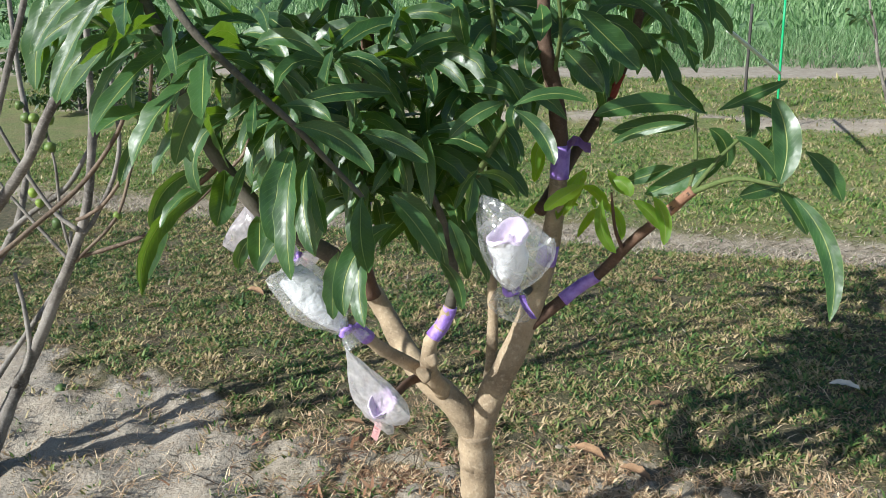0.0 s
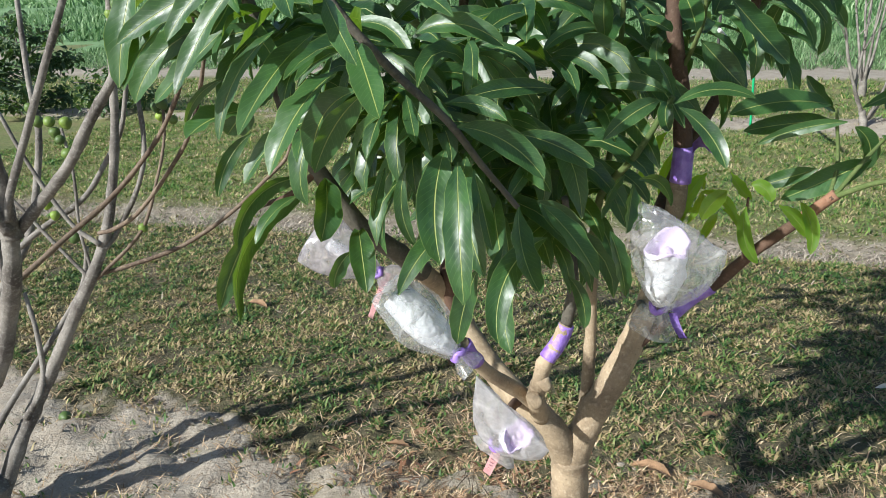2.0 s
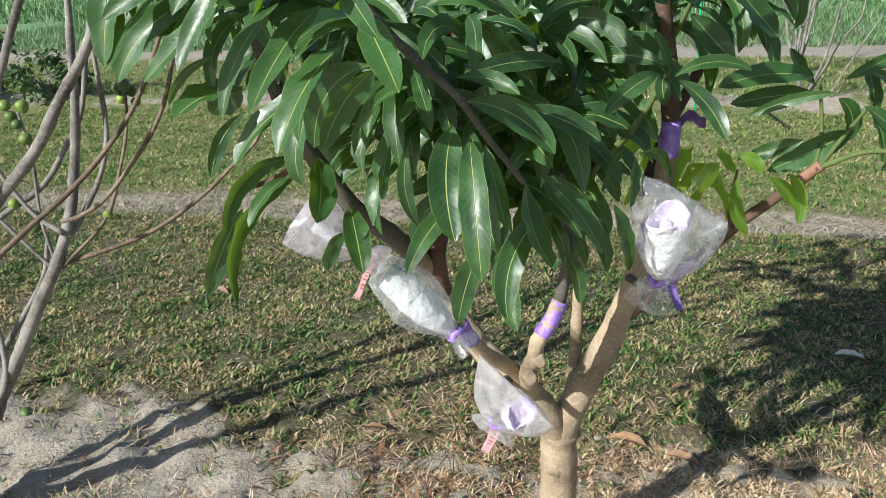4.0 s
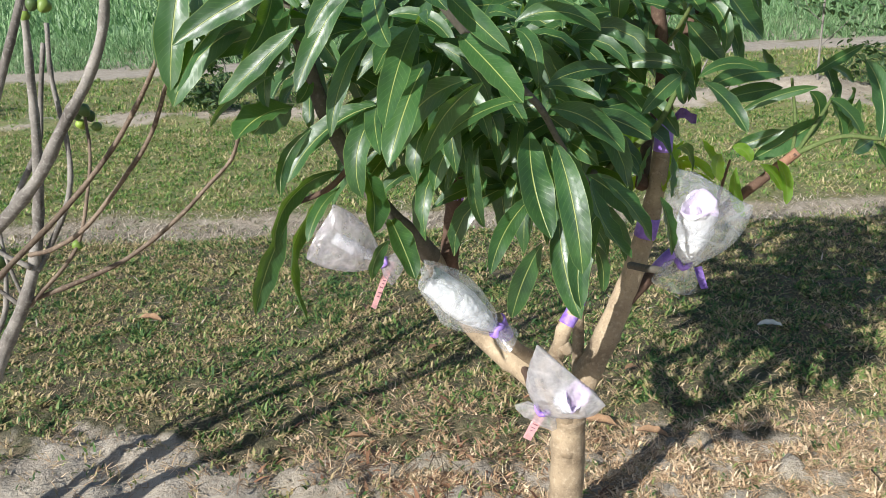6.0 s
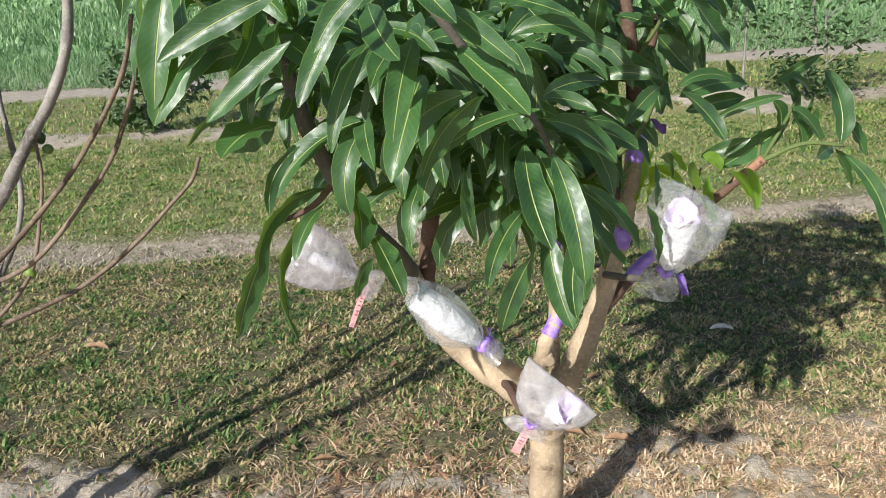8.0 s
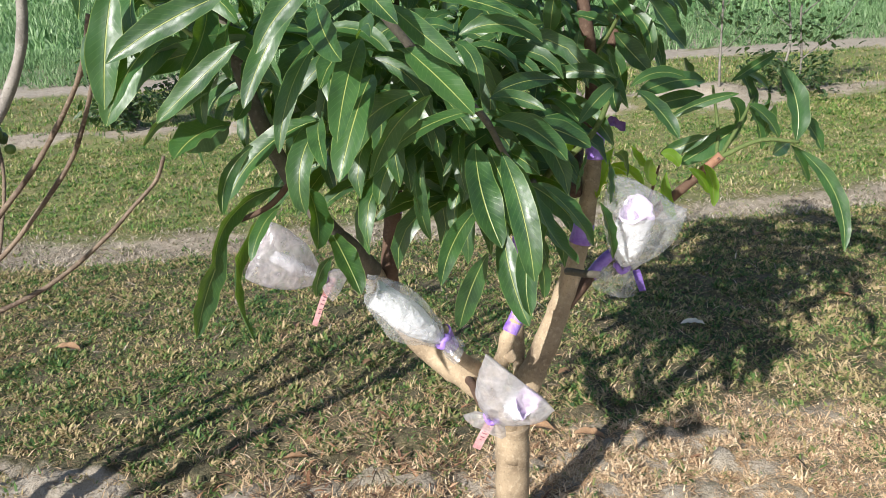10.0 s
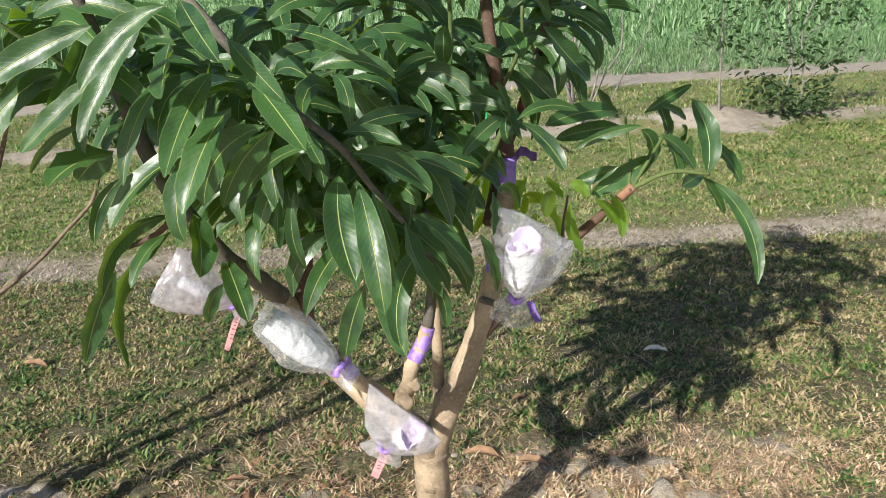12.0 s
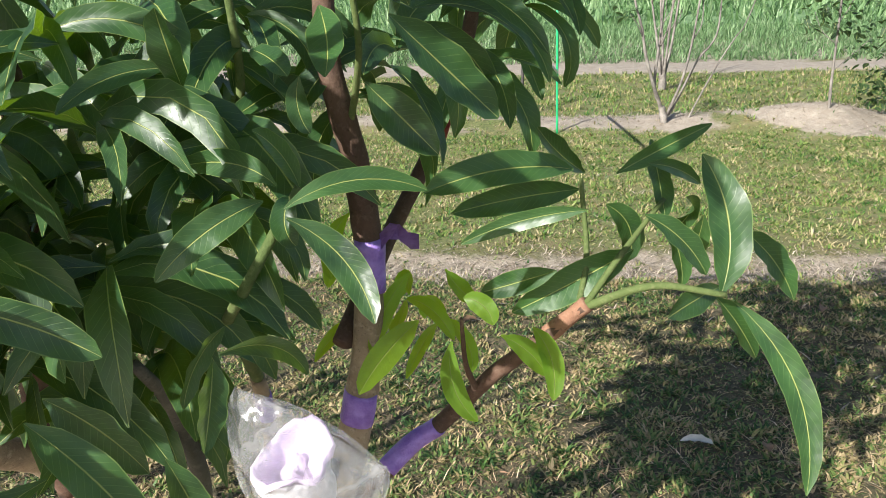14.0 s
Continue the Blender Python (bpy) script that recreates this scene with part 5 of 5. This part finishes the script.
for points, r0, r1, mat_fig in ((FIG_A, 0.024, 0.0075, FIG_BARK), (FIG_B[:7], 0.0275, 0.0175, FIG_BARK), (FIG_C, 0.0145, 0.0090, FIG_BARK), (FIG_D, 0.0075, 0.0045, FIG_TWIG), (FIG_E, 0.0070, 0.0046, FIG_TWIG), (FIG_F, 0.0064, 0.0044, FIG_TWIG),
                              ([(-1.21, 2.02, 0.91), (-1.21, 2.01, 0.96), (-1.2, 1.99, 1.06), (-1.22, 1.98, 1.21), (-1.24, 1.96, 1.28), (-1.28, 1.95, 1.43)], 0.021, 0.013, FIG_BARK),
                              ([(-1.20, 1.99, 0.96), (-1.18, 1.98, 1.02), (-1.14, 1.99, 1.12), (-1.06, 1.99, 1.3), (-0.99, 2.0, 1.47), (-0.95, 2.0, 1.62)], 0.0095, 0.007, FIG_BARK),
                              ([(-1.58, 2.28, 0.10), (-1.62, 2.35, 0.26), (-1.60, 2.39, 0.38), (-1.52, 2.44, 0.56), (-1.43, 2.48, 0.71), (-1.4, 2.52, 0.78), (-1.38, 2.57, 0.9), (-1.36, 2.61, 1.07), (-1.38, 2.65, 1.23), (-1.39, 2.7, 1.5)], 0.018, 0.007, FIG_BARK),
                              ([(-1.17, 2.43, 0.765), (-1.25, 2.45, 0.83), (-1.35, 2.48, 1.0), (-1.44, 2.5, 1.22)], 0.007, 0.005, FIG_BARK),
                              ([(-1.21, 2.43, 0.66), (-1.35, 2.49, 0.80), (-1.49, 2.55, 0.95)], 0.006, 0.004, FIG_BARK),
                              ([(-1.42, 2.49, 0.75), (-1.34, 2.5, 0.81), (-1.23, 2.52, 0.88), (-1.16, 2.55, 0.98), (-1.11, 2.57, 1.07), (-1.09, 2.6, 1.18), (-1.06, 2.62, 1.32)], 0.009, 0.006, FIG_BARK),
                              ([(-1.16, 2.44, 0.75), (-1.13, 2.47, 0.79), (-1.06, 2.5, 0.92), (-1.04, 2.54, 1.04), (-1.05, 2.57, 1.23), (-1.04, 2.6, 1.37)], 0.008, 0.006, FIG_BARK),
                              ([(-1.19, 2.42, 0.665), (-1.06, 2.46, 0.79), (-1.01, 2.51, 0.93), (-0.99, 2.56, 1.03), (-0.99, 2.6, 1.12)], 0.0055, 0.004, FIG_TWIG),
                              ([(-1.205, 2.43, 0.69), (-1.23, 2.46, 0.81), (-1.23, 2.48, 0.96), (-1.25, 2.5, 1.09)], 0.005, 0.004, FIG_BARK),
                              ([(-1.205, 2.0, 0.93), (-1.23, 1.97, 1.0), (-1.27, 1.93, 1.06), (-1.34, 1.9, 1.10), (-1.45, 1.88, 1.16)], 0.014, 0.010, FIG_BARK),
                              ([(-1.27, 2.09, 0.72), (-1.29, 2.1, 0.82), (-1.285, 2.12, 0.96), (-1.29, 2.14, 1.11), (-1.28, 2.16, 1.25), (-1.3, 2.18, 1.44), (-1.31, 2.2, 1.58)], 0.009, 0.006, FIG_BARK),
                              ([(-1.441, 2.368, 0.257), (-1.388, 2.403, 0.35), (-1.4, 2.45, 0.49), (-1.435, 2.497, 0.607)], 0.010, 0.006, FIG_BARK),
                              ([(-1.552, 2.275, 0.14), (-1.493, 2.357, 0.28), (-1.353, 2.497, 0.49), (-1.283, 2.543, 0.607), (-1.26, 2.567, 0.723)], 0.011, 0.006, FIG_BARK)):
    limb("branch", points, r0, r1, mat_fig, fig, sides=10, rough=0.16, knots=0.12)
fig_shapes = []
for k in range(3):
    bm = bmesh.new()
    bmesh.ops.create_uvsphere(bm, u_segments=14, v_segments=10, radius=0.0145 + 0.002 * k)
    for vert in bm.verts:
        t = vert.co.z / 0.0165
        vert.co.x *= 1 - 0.28 * max(0, t)
        vert.co.y *= 1 - 0.28 * max(0, t)
        vert.co.z *= 1.15 if t > 0 else 0.9
    me = bpy.data.meshes.new("fruit")
    bm.to_mesh(me)
    bm.free()
    me.materials.append(FIG_SKIN)
    for p in me.polygons:
        p.use_smooth = True
    fig_shapes.append(me)
for k, spot in enumerate(((-1.30, 2.48, 0.845), (-1.325, 2.5, 0.875), (-1.25, 2.47, 0.78), (-1.055, 2.47, 0.80), (-1.27, 2.5, 1.08), (-1.24, 2.51, 1.105), (-1.255, 2.49, 1.06), (-1.28, 2.5, 1.11), (-1.24, 2.49, 1.02), (-1.075, 2.51, 1.395), (-1.052, 2.5, 1.42),
                         (-1.025, 2.5, 1.415), (-1.005, 2.61, 1.10), (-0.98, 2.62, 1.12), (-0.99, 2.59, 1.14), (-0.965, 2.60, 1.09), (-1.01, 2.6, 1.13), (-1.35, 2.59, 1.10), (-1.37, 2.6, 1.14), (-1.45, 2.5, 1.23))):
    ob = new("fig_fruit", fig_shapes[k % 3])
    ob.parent = fig
    ob.matrix_parent_inverse = fig.matrix_world.inverted()
    ob.matrix_world = Matrix.Translation(spot) @ pose(0, 0, 0, 160 + 20 * (k % 3), 15 * (k % 4), 40 * k)
fallen = new("fallen_fig", fig_shapes[2])
fallen.matrix_world = Matrix.Translation((-1.533, 2.823, 0.014)) @ pose(0, 0, 0, 80, 0, 30) @ Matrix.Scale(1.25, 4)
tagged(fallen, "small green fig lying on the bare sand", "fruit")


# ---- dead leaves on the grass ----
def dead_leaf(place, turn, length, width, material, label, seed):
    line = bent_line((-length / 2, 0, 0.004), 0, 14, length, 30, 0.006, 9)
    ob = mesh_ob("dead_leaf", leaf_mesh(line, width, Vector((0.2, -0.1, 1)), seed, 0.55, 0.22), material)
    ob.matrix_world = Matrix.Translation((place[0], place[1], height(place[0], place[1]) + 0.012)) @ pose(0, 0, 0, 8, 6, turn)
    return tagged(ob, label, "dead leaf", "fallen leaves")


dead_leaf((1.447, 2.683, 0), -20, 0.11, 0.035, PALE_DEAD, "bleached curled leaf lying on the turf", 1)
for k, (place, turn, length, width) in enumerate((
        ((0.42, 2.263, 0), -25, 0.15, 0.055), ((0.548, 2.147, 0), -35, 0.13, 0.045), ((1.633, 2.578, 0), 60, 0.08, 0.05), ((-0.257, 2.567, 0), 10, 0.13, 0.05), ((-0.35, 2.473, 0), 150, 0.12, 0.05), ((-0.198, 2.368, 0), 100, 0.12, 0.045),
        ((-1.003, 3.85, 0), -30, 0.14, 0.05), ((0.093, 3.033, 0), 30, 0.07, 0.03), ((-0.303, 2.392, 0), 80, 0.13, 0.05), ((0.723, 2.567, 0), 10, 0.08, 0.03), ((2.567, 3.442, 0), 40, 0.12, 0.05), ((2.217, 2.567, 0), 95, 0.11, 0.04),
        ((-0.058, 3.558, 0), 70, 0.09, 0.04), ((1.05, 3.85, 0), 15, 0.10, 0.04), ((-0.14, 2.17, 0), 45, 0.13, 0.045))):
    dead_leaf(place, turn, length * 0.8, width * 0.8, DEAD, "curled brown dead leaf lying on the turf", 20 + k)


# ---- the second row, and what stands in the field edge ----
def bare_sapling(place, label, height_m, seed, lean=0.25, stems=6):
    rng = random.Random(seed)
    ob = thing("bare_tree", place, label, "tree")
    base = Vector(place)
    limb("trunk", [base - Vector((0, 0, 0.05)), base + Vector((0.01, 0, 0.10)), base + Vector((0.0, 0, 0.2))], 0.055, 0.05, FIG_BARK, ob, sides=10)
    for k in range(stems):
        a = k * 2.4 + rng.uniform(-0.3, 0.3)
        d = Vector((math.cos(a), math.sin(a), 0))
        r = lean * rng.uniform(0.6, 1.6)
        pts = [base + Vector((0, 0, 0.14)) + d * 0.02, base + d * r * 0.35 + Vector((0, 0, height_m * 0.3)), base + d * r * 0.8 + Vector((rng.uniform(-0.06, 0.06), 0, height_m * 0.65)), base + d * r * 1.3 + Vector((rng.uniform(-0.08, 0.08), 0, height_m * rng.uniform(0.85, 1.1)))]
        stem = limb("branch", pts, 0.022, 0.007, FIG_BARK, ob, sides=8, rough=0.15, knots=0.1, seed=k)
        for j in range(2):
            p = curve(pts)[8 + 3 * j]
            q = p + Vector((rng.uniform(-0.3, 0.3), rng.uniform(-0.2, 0.2), rng.uniform(0.2, 0.45)))
            limb("twig", [p, p.lerp(q, 0.5) + Vector((0.02, 0, 0)), q], 0.007, 0.004, FIG_BARK, stem, sides=6)
    return ob


def shrub(name, place, label, size, count, seed, pole=None, open_low=0.0, low=False):
    """A young leafy tree: a stem with limbs, and a crown of many single leaves joined in one part."""
    rng = random.Random(seed)
    ob = thing(name, place, label, "shrub")
    base = Vector(place)
    w, h = size
    limb("trunk", [base - Vector((0, 0, 0.05)), base + Vector((0.02, 0, h * 0.4)), base + Vector((-0.01, 0, h * 0.95))], 0.022, 0.007, FIG_BARK, ob, sides=8)
    tips = []
    for k in range(26 if low else 14):
        a, t = rng.uniform(0, 6.28), rng.uniform(0.02 if low else 0.12 + open_low, 0.85)
        p = base + Vector((0, 0, h * t))
        q = p + Vector((math.cos(a) * w * 0.5, math.sin(a) * w * 0.5, h * 0.18)) * rng.uniform(0.5, 1.1)
        limb("branch", [p, p.lerp(q, 0.5) + Vector((0, 0, 0.04)), q], 0.008, 0.004, FIG_BARK, ob, sides=6)
        tips += [p.lerp(q, s) for s in (0.35, 0.6, 0.8, 0.95, 1.05)]
    tips += [base + Vector((0, 0, h * t)) for t in (0.85, 0.92, 1.0)]
    crown = bmesh.new()
    uv = crown.loops.layers.uv.new("UVMap")
    for _ in range(count):
        c = rng.choice(tips) + Vector((rng.gauss(0, 0.05), rng.gauss(0, 0.05), rng.gauss(0, 0.05)))
        az, el, s = rng.uniform(0, 6.28), rng.uniform(-1.0, 0.6), rng.uniform(0.05, 0.12)
        d = Vector((math.cos(az) * math.cos(el), math.sin(az) * math.cos(el), math.sin(el)))
        side = d.orthogonal().normalized() * s * 0.26
        sag = Vector((0, 0, -0.25 * s))
        ring = [(c, 0.5, 0), (c + d * s * 0.4 + side, 1, 0.4), (c + d * s + sag, 0.5, 1), (c + d * s * 0.4 - side, 0, 0.4)]
        face = crown.faces.new([crown.verts.new(p) for p, _, _ in ring])
        for loop, (_, a, b) in zip(face.loops, ring):
            loop[uv].uv = (a, b)
    part("crown", crown, SHRUB, ob, "loose crown of small dark leaves", False)
    if pole:
        limb("support_pole", [base + Vector((0.06, 0.02, -0.1)), base + Vector((0.065, 0.02, pole * 0.5)), base + Vector((0.07, 0.02, pole))], 0.014, 0.012, FIG_BARK, ob, "thin wooden support pole", 8)
    return ob


def grown_tree(name, place, label, stems, clumps, count, seed, leaf=(0.05, 0.10)):
    """A small tree from its stems (points, thickness) and the places of its leaf clumps, each with a radius."""
    rng = random.Random(seed)
    ob = thing(name, place, label, "tree")
    for k, (points, r0, r1) in enumerate(stems):
        limb("branch", points, r0 * 0.78, r1 * 0.7, FIG_BARK, ob, sides=8, rough=0.2, knots=0.1, seed=k)
    if count:
        crown = bmesh.new()
        uv = crown.loops.layers.uv.new("UVMap")
        for _ in range(count):
            x, y, z, r = rng.choice(clumps)
            c = Vector((x + rng.gauss(0, r), y + rng.gauss(0, r), max(0.05, z + rng.gauss(0, r * 0.8))))
            az, el, s = rng.uniform(0, 6.28), rng.uniform(-1.0, 0.5), rng.uniform(*leaf)
            d = Vector((math.cos(az) * math.cos(el), math.sin(az) * math.cos(el), math.sin(el)))
            side = d.cross(Vector((rng.uniform(-0.4, 0.4), rng.uniform(-0.4, 0.4), 1))).normalized() * s * 0.36
            ring = [(c, 0.5, 0), (c + d * s * 0.3 + side, 1, 0.3), (c + d * s * 0.7 + side * 0.8, 1, 0.7), (c + d * s - Vector((0, 0, 0.2 * s)), 0.5, 1), (c + d * s * 0.7 - side * 0.8, 0, 0.7), (c + d * s * 0.3 - side, 0, 0.3)]
            face = crown.faces.new([crown.verts.new(p) for p, _, _ in ring])
            for loop, (_, a, b) in zip(face.loops, ring):
                loop[uv].uv = (a, b)
        part("crown", crown, SHRUB, ob, "sparse small green leaves", False)
    return ob


grown_tree("bare_tree", (4.38, 7.87, 0.08), "leafless pale young fig tree on the sandy bank", [
    ([(4.38, 7.87, 0.0), (4.36, 7.87, 0.14), (4.34, 7.87, 0.22)], 0.055, 0.045),
    ([(4.36, 7.87, 0.15), (4.24, 7.85, 0.40), (4.12, 7.84, 0.72), (4.05, 7.83, 1.0), (3.97, 7.84, 1.25), (3.88, 7.84, 1.7)], 0.026, 0.011),
    ([(4.36, 7.88, 0.18), (4.27, 7.90, 0.38), (4.28, 7.92, 0.6), (4.31, 7.92, 0.9), (4.33, 7.93, 1.24), (4.40, 7.95, 1.8)], 0.024, 0.010),
    ([(4.31, 7.91, 0.80), (4.36, 7.86, 1.0), (4.40, 7.84, 1.3), (4.42, 7.82, 1.6)], 0.012, 0.007),
    ([(4.40, 7.86, 0.14), (4.50, 7.80, 0.46), (4.57, 7.78, 0.8), (4.63, 7.78, 1.23), (4.66, 7.78, 1.7)], 0.020, 0.009),
    ([(4.40, 7.88, 0.12), (4.47, 7.88, 0.19), (4.71, 7.88, 0.64), (4.84, 7.88, 0.78), (4.91, 7.87, 0.92), (4.93, 7.87, 1.22), (4.92, 7.86, 1.6)], 0.017, 0.009),
    ([(4.60, 7.86, 0.0), (4.76, 7.86, 0.30), (4.94, 7.85, 0.62), (5.10, 7.84, 0.86), (5.18, 7.83, 0.96), (5.29, 7.82, 1.25), (5.36, 7.8, 1.6)], 0.012, 0.006),
    ([(4.07, 7.83, 0.9), (3.98, 7.78, 1.02), (3.88, 7.75, 1.12)], 0.007, 0.004),
    ([(4.58, 7.78, 0.85), (4.68, 7.8, 1.0), (4.70, 7.82, 1.25), (4.74, 7.84, 1.5)], 0.008, 0.005)], [(3.85, 7.75, 1.13, 0.07), (3.90, 7.84, 1.35, 0.08)], 26, 31)
bare_sapling((5.892, 10.5, 0), "thin leafless tree near the field path", 1.9, 2, 0.25, 4)
grown_tree("young_tree", (5.83, 7.27, 0.1), "thin young tree with sparse small leaves on a sandy mound", [
    ([(5.83, 7.27, 0.0), (5.81, 7.27, 0.40), (5.81, 7.27, 0.68), (5.81, 7.27, 1.2), (5.80, 7.27, 1.9)], 0.019, 0.012),
    ([(5.81, 7.27, 0.55), (5.95, 7.2, 0.7), (6.1, 7.15, 0.85)], 0.007, 0.004), ([(5.81, 7.27, 0.8), (5.66, 7.3, 0.92), (5.55, 7.3, 1.1)], 0.007, 0.004), ([(5.81, 7.27, 1.0), (5.95, 7.3, 1.15), (6.05, 7.3, 1.4)], 0.007, 0.004)],
    [(6.05, 7.15, 0.75, 0.10), (5.6, 7.3, 1.0, 0.09), (6.0, 7.3, 1.3, 0.10), (5.8, 7.27, 1.1, 0.12), (5.72, 7.25, 1.45, 0.14), (5.95, 7.2, 0.95, 0.09)], 190, 32, (0.045, 0.09))
grown_tree("young_tree", (6.78, 7.14, 0.05), "leafy young tree with several stems and low clumps of leaves", [
    ([(6.62, 7.14, -0.02), (6.62, 7.14, 0.26), (6.71, 7.14, 0.6), (6.66, 7.14, 1.0), (6.59, 7.14, 1.35), (6.55, 7.14, 1.9)], 0.022, 0.010),
    ([(6.86, 7.14, -0.02), (6.91, 7.14, 0.4), (6.84, 7.14, 0.97), (6.97, 7.14, 1.33), (7.05, 7.14, 1.8)], 0.018, 0.008),
    ([(6.92, 7.14, 0.42), (7.1, 7.1, 0.55), (7.42, 7.1, 0.75), (7.7, 7.05, 1.1)], 0.012, 0.006), ([(6.66, 7.14, 0.4), (6.4, 7.1, 0.5), (6.14, 7.05, 0.58)], 0.009, 0.005), ([(6.84, 7.14, 0.9), (7.2, 7.1, 1.15), (7.5, 7.1, 1.5)], 0.010, 0.005), ([(6.68, 7.14, 0.8), (6.45, 7.2, 1.0), (6.3, 7.2, 1.3)], 0.009, 0.005)],
    [(6.2, 7.08, 0.5, 0.12), (6.42, 7.1, 0.35, 0.12), (6.6, 7.1, 0.12, 0.12), (6.85, 7.1, 0.2, 0.13), (6.75, 7.14, 0.75, 0.12), (6.5, 7.18, 1.0, 0.14), (6.95, 7.14, 0.8, 0.13), (6.35, 7.2, 1.25, 0.13), (7.0, 7.14, 1.25, 0.15), (7.4, 7.1, 0.7, 0.13), (7.35, 7.1, 1.3, 0.16), (7.1, 7.1, 0.4, 0.12), (6.6, 7.14, 1.45, 0.15), (7.6, 7.1, 1.1, 0.13), (6.5, 7.1, 0.22, 0.14), (6.7, 7.1, 0.3, 0.14), (6.95, 7.1, 0.12, 0.14), (7.15, 7.1, 0.22, 0.15), (6.3, 7.1, 0.42, 0.12)], 1000, 33, (0.045, 0.095))
shrub("young_tree", (9.217, 6.883, 0.058), "dense dark young tree on the sandy bank", (1.3, 1.8), 1700, 5, low=True)
shrub("bush", (-0.175, 10.208, 0), "low dark green bush on the far bank", (1.1, 0.95), 1300, 6, low=True)
shrub("bush", (-5.075, 11.2, 0), "dark leafy bush on the far bank", (1.5, 1.3), 3000, 7, low=True)
shrub("bush", (-3.85, 10.85, 0), "small low bush on the far bank", (0.9, 0.6), 700, 8)


def pole(name, a, b, r, material, label, category):
    a, b = Vector(a), Vector(b)
    bm = tube(bmesh.new(), [a.lerp(b, t / 6) for t in range(7)], r, r * 0.95, 10, 0.05, 0.06)
    ob = mesh_ob(name, bm, material)
    return tagged(ob, label, category)


stake = pole("garden_stake", (3.27, 7.98, -0.08), (3.23, 7.95, 1.30), 0.012, STAKE, "thin green plastic stake standing in the bank", "stake")
pole("pole", (3.44, 9.36, -0.08), (3.44, 9.36, 1.22), 0.017, DARK_POLE, "thin dark pole standing in the turf", "pole")
part("tied_pipe", tube(bmesh.new(), curve([(3.25, 7.965, 0.60), (2.65, 6.95, 0.86), (1.95, 5.72, 1.14)]), 0.015, 0.015, 10, 0.05), PIPE, stake, "white pipe tied aslant to the stake")
